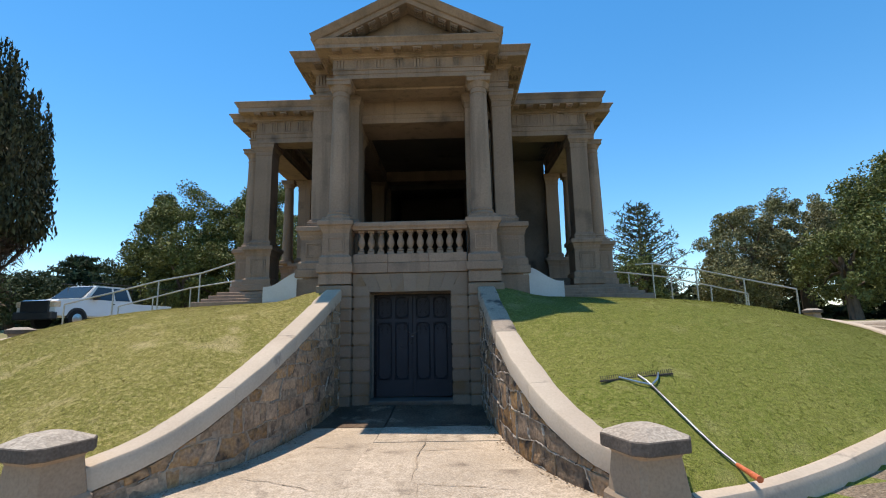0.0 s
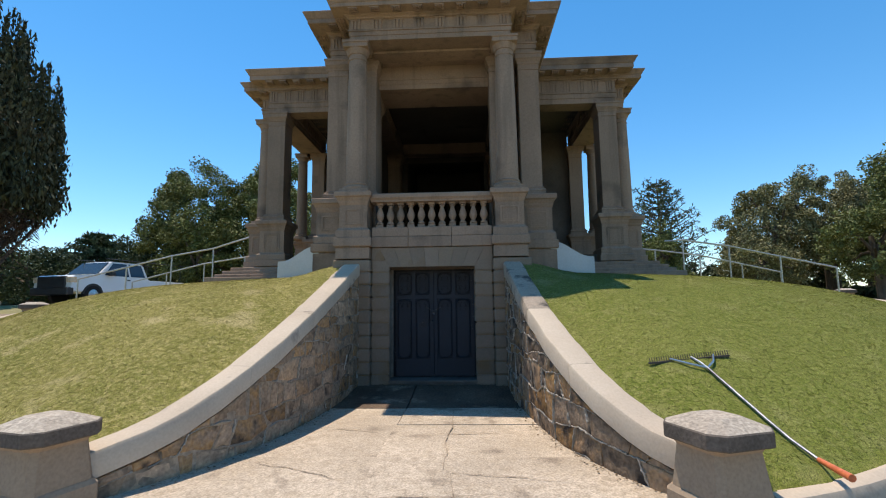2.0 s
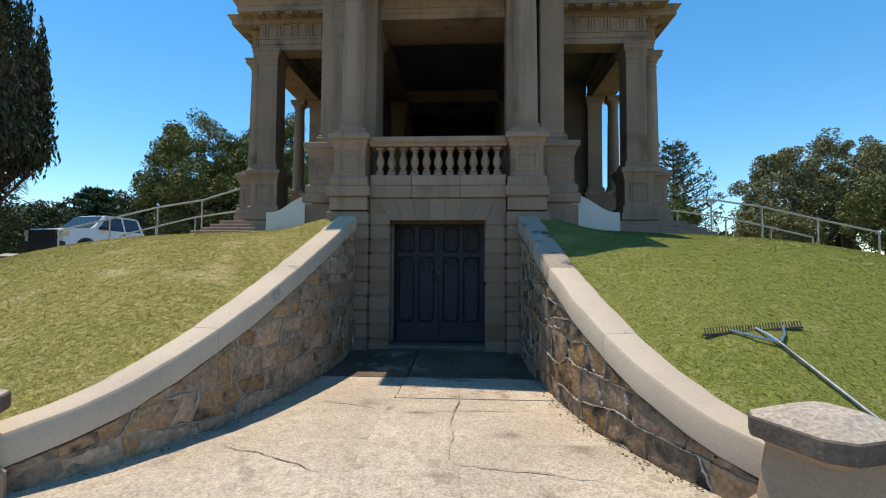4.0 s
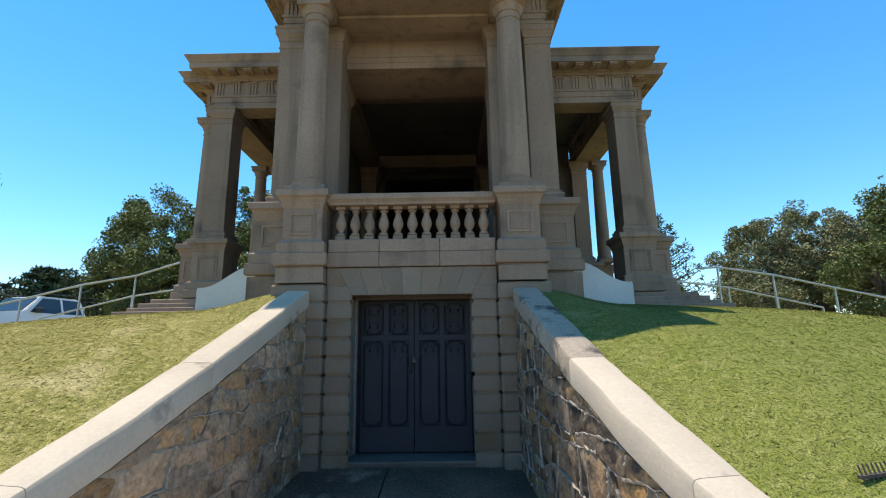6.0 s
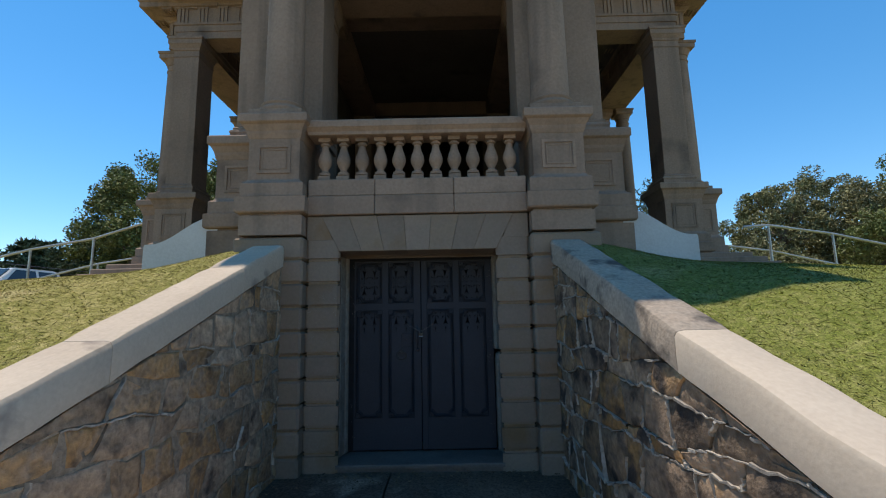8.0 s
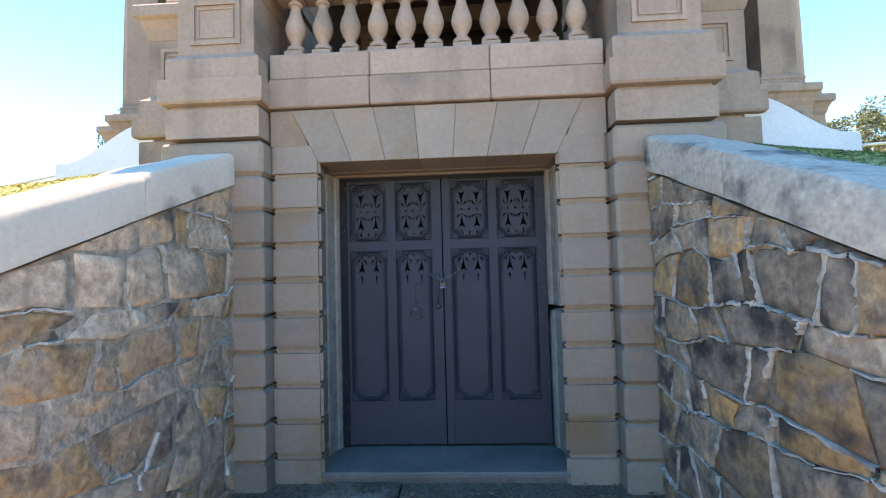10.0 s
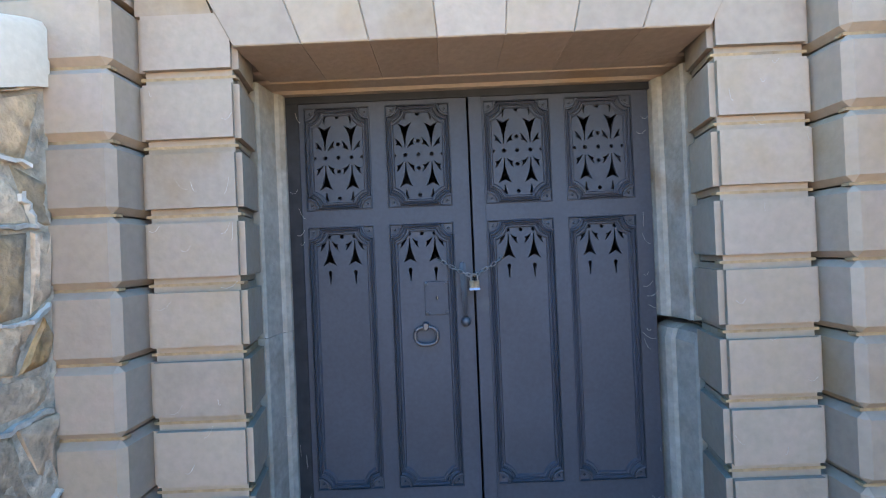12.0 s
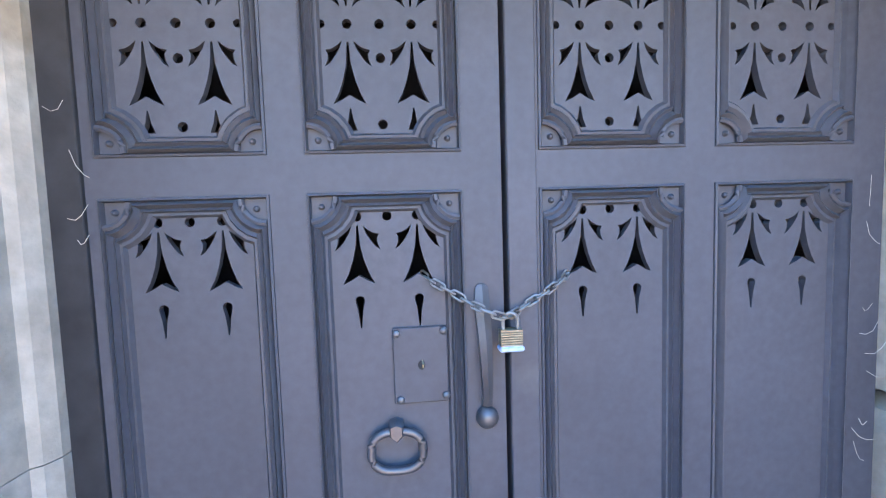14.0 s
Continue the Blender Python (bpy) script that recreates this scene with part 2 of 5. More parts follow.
def box(bm, x0, x1, y0, y1, z0, z1, bevel=0.0):
    vs = [bm.verts.new((x, y, z)) for z in (z0, z1) for y in (y0, y1) for x in (x0, x1)]
    fs = [bm.faces.new([vs[i] for i in f]) for f in ((0, 2, 3, 1), (4, 5, 7, 6), (0, 1, 5, 4), (2, 6, 7, 3), (0, 4, 6, 2), (1, 3, 7, 5))]
    if bevel:
        bmesh.ops.bevel(bm, geom=list({e for f in fs for e in f.edges}), offset=bevel, segments=1, affect="EDGES")
    return bm


def loft(bm, rings, closed=True):
    """Joins rings of points by faces and caps both ends."""
    made = [[bm.verts.new(p) for p in r] for r in rings]
    n = len(rings[0])
    for a, b in zip(made, made[1:]):
        for i in range(n if closed else n - 1):
            bm.faces.new((a[i], a[(i + 1) % n], b[(i + 1) % n], b[i]))
    if closed:
        bm.faces.new(made[0][::-1])
        bm.faces.new(made[-1])
    return bm


def stack(bm, x0, x1, y0, y1, prof):
    """A rectangular block whose sides follow a moulding: rows of how far out, how high."""
    return loft(bm, [[(x0 - o, y0 - o, z), (x1 + o, y0 - o, z), (x1 + o, y1 + o, z), (x0 - o, y1 + o, z)] for o, z in prof])


def lathe(bm, prof, cx=0, cy=0, n=24):
    return loft(bm, [[(cx + r * math.cos(2 * math.pi * i / n), cy + r * math.sin(2 * math.pi * i / n), z) for i in range(n)] for r, z in prof])


def tube(bm, pts, r, n=8):
    """A round bar along points."""
    pts = [Vector(p) for p in pts]
    rings = []
    for i, p in enumerate(pts):
        d = (pts[min(i + 1, len(pts) - 1)] - pts[max(i - 1, 0)]).normalized()
        side = d.cross(Vector((0, 0, 1)) if abs(d.z) < 0.9 else Vector((0, 1, 0))).normalized()
        up = side.cross(d)
        rr = r[i] if isinstance(r, (list, tuple)) else r
        rings.append([p + side * rr * math.cos(2 * math.pi * k / n) + up * rr * math.sin(2 * math.pi * k / n) for k in range(n)])
    return loft(bm, rings)


def curve_at(rows, v):
    """Smooth value between rows of (position, value)."""
    xs = [r[0] for r in rows]
    if v <= xs[0]:
        return rows[0][1]
    for (a, p), (b, q) in zip(rows, rows[1:]):
        if v <= b:
            return p + (q - p) * (v - a) / (b - a)
    return rows[-1][1]


def smooth_step(a, b, v):
    k = min(1, max(0, (v - a) / (b - a)))
    return k * k * (3 - 2 * k)


# ---- the lie of the land ----
GROUND = -0.16
RING_Y, RING_R = 4.4, 10.2
WALL_IN = [(-5.5, 2.45), (-5.2, 2.24), (-4.95, 2.06), (-4.7, 1.92), (-4.35, 1.77), (-4.0, 1.655), (-3.4, 1.52), (-2.7, 1.43), (-2.0, 1.37), (-1.2, 1.32), (-0.5, 1.29), (5, 1.29)]
COPE_TOP = [(-5.5, 0.17), (-5.2, 0.21), (-4.95, 0.28), (-4.7, 0.365), (-4.35, 0.505), (-4.0, 0.66), (-3.4, 0.915), (-2.7, 1.20), (-2.0, 1.48), (-1.2, 1.80), (-0.5, 2.06), (5, 2.06)]
COPE_W = 0.28


def inner(y):
    return curve_at(WALL_IN, y)


def outside(x, y):
    """The ground round the mound: low in front, higher towards the back."""
    return GROUND + 1.38 * smooth_step(-5.9, 4.5, y) + 0.12 * smooth_step(5, 30, y) + 0.2 * smooth_step(2.6, 5.5, abs(x)) * (1 - smooth_step(-3, 5, y)) * smooth_step(-9, -4.5, y) + 0.32 * smooth_step(10.3, 13.5, -x) * smooth_step(5, 10, y)


def lawn(x, y):
    o = outside(x, y)
    r = math.hypot(x, y - RING_Y)
    k = min(1, max(0, (RING_R - r) / 5.1))
    side = smooth_step(0.25, 0.95, abs(x) / max(r, 0.1))
    f = k + (0.12 + 0.14 * side) * math.sin(math.pi * k)
    z = o + 0.10 + (1.76 - o) * min(1, f)
    near = smooth_step(1.0, 0.1, abs(x) - inner(y) - COPE_W) if y < 0 else 0
    return z * (1 - near) + near * (curve_at(COPE_TOP, y) - 0.05)


def path_z(y):
    """The path rises a little to the door sill."""
    return GROUND + 0.085 * smooth_step(-1.75, -0.55, y)


def ground_z(x, y):
    r = math.hypot(x, y - RING_Y)
    if abs(x) < inner(y) + 0.12 and -6.3 < y < 1.0:
        return GROUND - 0.06
    if abs(x) < 3.25 and y < -5.7:
        return GROUND - 0.03
    if r < RING_R:
        return lawn(x, y)
    return outside(x, y) - 0.01


# ---- ground ----
def ground_sheet():
    ys = [-300, -120, -60, -30, -20, -14, -11, -9, -7.5, -6.6, -6, -5.75, -5.5, -5.44] + [-5.3 + 0.2 * i for i in range(24)] + [-0.45, -0.25] + [0.1 + 0.4 * i for i in range(32)] + [14, 16, 19, 23, 28, 35, 45, 60, 90, 150, 300]
    off = [0.12, 0.2, COPE_W, 0.5] + [0.7 + 0.3 * i for i in range(27)] + [9.5, 11, 13, 16, 20, 26, 34, 45, 60, 90, 150, 300]
    bm = bmesh.new()
    rows = []
    for y in ys:
        w = inner(max(y, -5.5))
        xs = [-w - o for o in reversed(off)] + [-w, -w / 2, 0, w / 2, w] + [w + o for o in off]
        rows.append([bm.verts.new((x, y, ground_z(x, y))) for x in xs])
    for a, b in zip(rows, rows[1:]):
        for i in range(len(a) - 1):
            f = bm.faces.new((a[i], a[i + 1], b[i + 1], b[i]))
            c = f.calc_center_median()
            r = math.hypot(c.x, c.y - RING_Y)
            f.material_index = 0 if r < RING_R + 0.1 else (1 if r < 14 and c.y < 4 else 2)
            f.smooth = True
    ob = structure("ground", bm, LAWN, "mown lawn mound with dry dirt and far grass around it", "ground")
    ob.data.materials.append(LITTER)
    ob.data.materials.append(FIELD)


ground_sheet()


def path_slabs():
    """Concrete slabs from the forecourt to the door sill, with open joints."""
    path = root("pavement", "worn pale concrete path with cracked slabs between stone walls", "path", kind="structure")
    cuts = [-0.42, -1.95, -2.9, -4.15, -5.35, -7.0, -9.0, -11.5]
    rng = random.Random(5)
    for far, near in zip(cuts, cuts[1:]):
        for s in (-1, 1):
            split = -0.28 + rng.uniform(-0.02, 0.02)
            bm = bmesh.new()
            n = 7
            top, g = [], 0.0022
            for i in range(n + 1):
                y = far - g + (near - far + 2 * g) * i / n
                out_x = inner(max(y, -5.3)) + 0.05 if y > -5.3 else 2.3 + 0.9 * min(1, (-5.3 - y))
                wob = 0.004 * math.sin(y * 9)
                top.append((split + s * g + wob, s * out_x, y))
            dz = rng.uniform(-0.006, 0.006)
            lo = [bm.verts.new((a, y, path_z(y) + dz)) for a, b, y in top]
            hi = [bm.verts.new((b, y, path_z(y) + dz + rng.uniform(-0.004, 0.004))) for a, b, y in top]
            lo2 = [bm.verts.new((v.co.x, v.co.y, GROUND - 0.05)) for v in lo]
            hi2 = [bm.verts.new((v.co.x, v.co.y, GROUND - 0.05)) for v in hi]
            for p, q in ((lo, hi), (lo2, lo), (hi, hi2)):
                for i in range(n):
                    bm.faces.new((p[i], q[i], q[i + 1], p[i + 1]) if s > 0 else (p[i + 1], q[i + 1], q[i], p[i]))
            for i in (0, n):
                bm.faces.new((lo[i], hi[i], hi2[i], lo2[i]))
            bmesh.ops.recalc_face_normals(bm, faces=bm.faces)
            # the row at the door is coloured for dirt and shade together
            part("slab", bm, PATH_DIRT_SHADE if far > -1.5 else PATH_MAT, path)


path_slabs()


def path_cracks():
    """Dirt-filled cracks that wander across the slabs."""
    rng = random.Random(41)
    pave = bpy.data.objects["pavement"]
    for x0, y0, x1, y1 in ((-1.35, -4.35, -0.45, -4.75), (0.35, -4.55, 1.45, -4.8), (-0.2, -3.4, 1.3, -3.25), (0.42, -2.2, 0.36, -4.5), (-1.2, -3.0, -0.3, -3.3), (-0.7, -5.2, 0.9, -5.05), (0.45, -4.6, 0.5, -6.6), (-1.9, -6.0, -0.3, -6.4)):
        n = 16
        bm = bmesh.new()
        prev = None
        for i in range(n + 1):
            t = i / n
            dx, dy = x1 - x0, y1 - y0
            ln = math.hypot(dx, dy)
            k = 0.05 * noise.noise((t * 5, x0 * 7, y0)) + rng.uniform(-0.012, 0.012)
            cx, cy = x0 + dx * t - dy / ln * k, y0 + dy * t + dx / ln * k
            w = rng.uniform(0.002, 0.008) * math.sin(math.pi * min(0.95, max(0.05, t))) + 0.001
            pair = [bm.verts.new((cx - dy / ln * w * q, cy + dx / ln * w * q, GROUND + 0.0115)) for q in (-1, 1)]
            if prev:
                bm.faces.new((prev[0], pair[0], pair[1], prev[1]))
            prev = pair
        bmesh.ops.recalc_face_normals(bm, faces=bm.faces)
        part("crack", bm, MORTAR, pave, "dirt-filled crack")


path_cracks()


# ---- curved retaining walls ----
def wall_point(s, y, out, z):
    """A point on a retaining wall: out is the distance behind its inner face."""
    e = 0.02
    slope = (inner(y + e) - inner(y - e)) / (2 * e)
    k = math.hypot(1, slope)
    return (s * (inner(y) + out / k), y - out * slope / k, z)


def retaining_wall(name, s, seed):
    rng = random.Random(seed)
    bm = bmesh.new()
    ys = [-0.56 - 0.19 * i for i in range(26)]
    face, fill = (0.002, 1.0) if s > 0 else (-0.009, 0.955)
    loft(bm, [[wall_point(s, y, face, GROUND - 0.2), wall_point(s, y, 0.26, GROUND - 0.2), wall_point(s, y, 0.26, curve_at(COPE_TOP, y) - 0.15), wall_point(s, y, face, curve_at(COPE_TOP, y) - 0.15)] for y in ys])
    bmesh.ops.recalc_face_normals(bm, faces=bm.faces)
    wall = structure(name, bm, MORTAR, "curved rubble stone retaining wall with raised pale mortar ribbons", "retaining wall")
    # coping
    cs = [(-0.032, -0.205), (-0.034, -0.03), (-0.020, -0.007), (0.010, 0.0), (COPE_W - 0.03, 0.0), (COPE_W, -0.02), (COPE_W, -0.2)]
    cuts = [-0.56, -1.34, -2.62, -3.95, -5.31]
    for far, near in zip(cuts, cuts[1:]):
        bm = bmesh.new()
        rings = []
        for i in range(15):
            y = far - 0.002 + (near - far + 0.004) * i / 14
            pinch = 0.006 if i in (0, 14) else 0.0
            rings.append([wall_point(s, y, o + (pinch if o < 0.1 else -pinch) + 0.010 * noise.noise((y * 3, o * 9, s)) + 0.006 * noise.noise((y * 11, o * 9, s)), curve_at(COPE_TOP, y) + dz - pinch + 0.008 * noise.noise((y * 4, dz * 9, s + 3))) for o, dz in cs])
        loft(bm, rings)
        bmesh.ops.recalc_face_normals(bm, faces=bm.faces)
        part("coping", bm, COPEDARK if s > 0 and far > -2.0 else COPING, wall, "pale concrete coping with dark lichen stains", True)
    # stones in wavy courses
    rows_z = [GROUND - 0.05]
    while rows_z[-1] < 2.0:
        rows_z.append(rows_z[-1] + rng.uniform(0.13, 0.26))

    def bed(r, y):
        return rows_z[r] + 0.12 * noise.noise((y * 1.6, r * 0.9, seed)) + 0.035 * noise.noise((y * 4.3, r * 5.3, seed)) + 0.03 * noise.noise((y * 6, r * 2.3, seed))

    ribbon = bmesh.new()

    def strip(p, q, w, h):
        a, b = Vector((p[0], p[1], 0)), Vector((q[0], q[1], 0))
        d = (b - a)
        if d.length < 0.03:
            return
        n_ = Vector((-d.y, d.x, 0)).normalized()
        steps = 6
        prev = None
        for i in range(steps + 1):
            c = a.lerp(b, i / steps) + n_ * rng.uniform(-0.007, 0.007)
            ww = w * rng.uniform(0.45, 1.35)
            hh = h * rng.uniform(0.7, 1.2)
            if c.y > curve_at(COPE_TOP, c.x) - 0.225 or c.y < GROUND - 0.02 or c.x > -0.57 or c.x < -5.15:
                prev = None
                continue
            ring = [ribbon.verts.new(wall_point(s, c.x + n_.x * k, -o, c.y + n_.y * k)) for k, o in ((-ww, -0.02), (-ww * 0.6, hh), (ww * 0.6, hh), (ww, -0.02))]
            if prev:
                for j in range(3):
                    ribbon.faces.new((prev[j], prev[j + 1], ring[j + 1], ring[j]))
            prev = ring

    for r in range(len(rows_z) - 1):
        joint, slant = -0.3, 0.0
        while joint > -5.3:
            wide = rng.uniform(0.10, 0.52) * (0.7 + 1.3 * (rows_z[r + 1] - rows_z[r]))
            nxt, lean = joint - wide, rng.uniform(-0.06, 0.06)
            a0, a1, b0, b1 = joint - slant, joint + slant, nxt - lean, nxt + lean
            joint, slant = nxt, lean
            m0, m1 = (a0 + b0) / 2, (a1 + b1) / 2
            ring = [(a0, bed(r, a0)), (m0, bed(r, m0)), (b0, bed(r, b0)), (nxt + rng.uniform(-0.015, 0.015), (bed(r, b0) + bed(r + 1, b1)) / 2),
                    (b1, bed(r + 1, b1)), (m1, bed(r + 1, m1)), (a1, bed(r + 1, a1)), ((a0 + a1) / 2, (bed(r, a0) + bed(r + 1, a1)) / 2)]
            cy, cz = sum(p[0] for p in ring) / 8, sum(p[1] for p in ring) / 8
            lim = [min(p[1], curve_at(COPE_TOP, p[0]) - 0.215) for p in ring]
            ring = [(min(-0.565, max(-5.2, p[0])), max(GROUND - 0.04, z)) for p, z in zip(ring, lim)]
            if max(p[1] for p in ring) - min(p[1] for p in ring) < 0.07 or max(p[0] for p in ring) - min(p[0] for p in ring) < 0.07:
                continue
            cy, cz = sum(p[0] for p in ring) / 8, sum(p[1] for p in ring) / 8
            bm = bmesh.new()
            proud, tilt = rng.uniform(0.010, 0.022), rng.uniform(-0.05, 0.05)
            rough = [rng.uniform(-0.008, 0.010) for _ in ring]

            def lay(k, o):
                return [wall_point(s, cy + (p[0] - cy) * k, -(o + (tilt * (p[1] - cz) + q * k if o > 0 else 0)), cz + (p[1] - cz) * k) for p, q in zip(ring, rough)]
            loft(bm, [lay(0.985 * fill, -0.03), lay(0.965 * fill, proud * 0.3), lay(0.90 * fill, proud * 0.8), lay(0.62, proud * 1.15), lay(0.3, proud * 1.0)])
            bmesh.ops.recalc_face_normals(bm, faces=bm.faces)
            part("stone", bm, CRUSTED if s > 0 else RUBBLE, wall, smooth=True)
            for i, share in ((0, 0.85), (1, 0.85), (2, 0.7), (3, 0.7)):
                if rng.random() < share * (1.0 if s > 0 else 0.35):
                    strip(ring[i], ring[i + 1], rng.uniform(0.0045, 0.012), 0.026)
    bmesh.ops.recalc_face_normals(ribbon, faces=ribbon.faces)
    tagged(part("mortar_ribbon", ribbon, RIBBON, wall, "raised pale grey mortar ribbons", True), kind="stuff")


retaining_wall("wall_left", -1, 11)
retaining_wall("wall_right", 1, 23)


# ---- posts at the wall ends, and the kerb of the mound ----
def gate_post():
    p = root("gate_post", "squat weathered concrete post with a dark lichen-stained cap", "post", "posts round the mound")

    def oct_ring(w, c, z):
        return [(w - c, -w, z), (w, -w + c, z), (w, w - c, z), (w - c, w, z), (-w + c, w, z), (-w, w - c, z), (-w, -w + c, z), (-w + c, -w, z)]
    bm = bmesh.new()
    loft(bm, [oct_ring(0.251, 0.038, -0.1), oct_ring(0.251, 0.038, 0.16), oct_ring(0.228, 0.038, 0.19)])
    part("foot", bm, POST, p)
    bm = bmesh.new()
    loft(bm, [oct_ring(0.224, 0.038, 0.19), oct_ring(0.194, 0.038, 0.47), oct_ring(0.205, 0.038, 0.49), oct_ring(0.228, 0.046, 0.51)])
    part("shaft", bm, POST, p)
    bm = bmesh.new()
    loft(bm, [oct_ring(0.262, 0.084, 0.511), oct_ring(0.270, 0.087, 0.52), oct_ring(0.270, 0.087, 0.605), oct_ring(0.262, 0.085, 0.614)])
    cap = part("cap", bm, POSTCAP, p, "dark chamfered cap stained black")
    bm = bmesh.new()
    loft(bm, [oct_ring(0.2615, 0.0848, 0.614), oct_ring(0.13, 0.046, 0.674), oct_ring(0.122, 0.042, 0.678)])
    part("cap_top", bm, CAPTOP, cap, "low pyramid top with pale lichen crust")
    return p


post = gate_post()
post.matrix_basis = pose(2.27, -5.45, GROUND, 0, 0, 19)
copy_thing(post, pose(-2.45, -5.42, GROUND, 0, 0, -16))
for x, y in ((14.5, 9.3), (-10.3, 2.7), (6.6, 5.9), (-6.3, 5.9)):
    copy_thing(post, pose(x, y, outside(x, y) + (-0.32 if x < -9 else -0.15 if x > 9 else 0.1), 0, 0, 20))


def kerb(name, a0, a1):
    bm = bmesh.new()
    cs = [(-0.10, -0.16), (-0.105, 0.09), (-0.075, 0.145), (0.0, 0.17), (0.07, 0.145), (0.10, 0.09), (0.10, -0.16)]
    rings = []
    n = int(abs(a1 - a0) * 40)
    for i in range(n + 1):
        a = a0 + (a1 - a0) * i / n
        cx, cy = math.sin(a), -math.cos(a)
        z = outside(cx * RING_R, RING_Y + cy * RING_R)
        rings.append([(cx * (RING_R - o), RING_Y + cy * (RING_R - o), z + h * 1.05 + 0.008 * noise.noise((a * 20, o * 5, h * 5))) for o, h in cs])
    loft(bm, rings)
    bmesh.ops.recalc_face_normals(bm, faces=bm.faces)
    structure(name, bm, COPING, "rounded pale concrete kerb round the lawn mound", "kerb", True)


kerb("trim_kerb_right", 0.255, 1.45)
kerb("trim_kerb_left", -1.45, -0.275)

# ---- the temple ----
temple = root("mausoleum", "sandstone classical mausoleum with columned porches over a vault", "mausoleum", kind="structure")
PY = -0.45          # face of the vault wall between the piers
PIER_Y = -0.57      # face of the piers


def block(x0, x1, y0, y1, z0, z1, mat=ASHLAR, bevel=0.022, name="stone_block", parent=None, label=""):
    return part(name, box(bmesh.new(), x0, x1, y0, y1, z0, z1, bevel), mat, parent or temple, label)


def basement():
    core = bmesh.new()
    for s in (-1, 1):
        a, b = sorted((s * 0.87, s * 2.18))
        box(core, a, b, 0.045, 1.2, GROUND - 0.2, 2.6)
    box(core, -0.866, 0.866, 0.065, 1.2, 1.97, 2.6)
    box(core, -1.08, 1.08, -0.3, 0.2, 2.04, 2.33)
    part("vault_wall", core, ASHLAR, temple)
    joints = [GROUND - 0.05, 0.10] + [0.10 + 0.2235 * i for i in range(1, 10)]
    for s in (-1, 1):
        for z0, z1 in zip(joints, joints[1:]):
            g = 0.003
            for c0, c1, cy in ((0.77, 1.08, PY), (1.095, 1.75, PIER_Y)):
                a, b = sorted((s * c0, s * c1))
                part("mortar_joint", box(bmesh.new(), a, b, cy + 0.0205, cy + 0.05, z0 - 0.0045, z0 + 0.0045), JOINT, temple)
            bm = bmesh.new()
            loft(bm, [[(s * 0.756, PY, z), (s * 1.085, PY, z), (s * 1.085, 0, z), (s * 0.865, 0, z), (s * 0.865, -0.19, z), (s * 0.80, -0.2, z)] for z in (z0 + g, z1 - g)])
            bmesh.ops.recalc_face_normals(bm, faces=bm.faces)
            bmesh.ops.bevel(bm, geom=list(bm.edges), offset=0.021, segments=2, affect="EDGES")
            part("stone_block", bm, ASHLAR, temple)
            a, b = sorted((s * 1.087, s * 1.76))
            block(a, b, PIER_Y, 0.3, z0 + g, z1 - g, bevel=0.022)
        # moulded door jamb in two stones, the lower right one chipped
        cs = [(0.865, -0.19), (0.80, -0.195), (0.792, -0.185), (0.778, -0.065), (0.764, -0.055), (0.752, -0.03), (0.75, 0.06), (0.865, 0.06)]
        for z0, z1, slip in ((0.0, 0.965 if s > 0 else 0.991, 0.012 if s > 0 else 0.0), (0.995 if s > 0 else 0.993, 1.955, 0.0)):
            bm = bmesh.new()
            rows = [(z0, 0), (z0 + 0.3, 0), (z1 - 0.06, 0), (z1 - 0.02, 0.012 if slip else 0.0), (z1, 0.05 if slip else 0.0)]
            loft(bm, [[(s * (x + slip + chip * (1 if x < 0.8 else 0.3)), y, z) for x, y in cs] for z, chip in rows])
            bmesh.ops.recalc_face_normals(bm, faces=bm.faces)
            part("door_jamb", bm, JAMBSTONE, temple, "chipped moulded stone jamb")
    bm = bmesh.new()
    loft(bm, [[(x, y, z) for y, z in ((-0.19, 2.03), (-0.195, 1.992), (-0.185, 1.985), (-0.135, 1.98), (-0.125, 1.97), (-0.05, 1.967), (-0.04, 1.955), (0.06, 1.952), (0.06, 2.03))] for x in (-0.86, 0, 0.86)])
    bmesh.ops.recalc_face_normals(bm, faces=bm.faces)
    part("door_head", bm, ASHLAR, temple, "ochre-stained moulded stone head")
    # flat arch of voussoirs
    edges = [-0.765 + i * 1.53 / 7 for i in range(8)]
    for a, b in zip(edges, edges[1:]):
        bm = bmesh.new()
        ta, tb = a * 1.235, b * 1.235
        g = 0.0006
        loft(bm, [[(a + g, y, 1.975), (b - g, y, 1.975), (tb - g, y, 2.325), (ta + g, y, 2.325)] for y in (PY - 0.005, 0.05)])
        bmesh.ops.recalc_face_normals(bm, faces=bm.faces)
        bmesh.ops.bevel(bm, geom=[e for e in bm.edges if all(v.co.y < PY + 0.001 for v in e.verts)], offset=0.0035, segments=1, affect="EDGES")
        part("voussoir", bm, ASHLAR, temple)
    for s in (-1, 1):
        bm = bmesh.new()
        loft(bm, [[(s * 0.835, y, 2.09), (s * 1.084, y, 2.09), (s * 1.084, y, 2.325), (s * 0.92, y, 2.325)] for y in (PY + 0.006, 0)])
        bmesh.ops.recalc_face_normals(bm, faces=bm.faces)
        part("stone_block", bm, ASHLAR, temple)
    # plinth courses over the vault
    for z0, z1, y in ((2.335, 2.525, PY - 0.035), (2.53, 2.70, PY - 0.015)):
        for a, b in ((-1.08, -0.42), (-0.416, 0.36), (0.364, 1.08)):
            block(a, b, y, 0.2, z0, z1, SANDSTONE, 0.008)


basement()


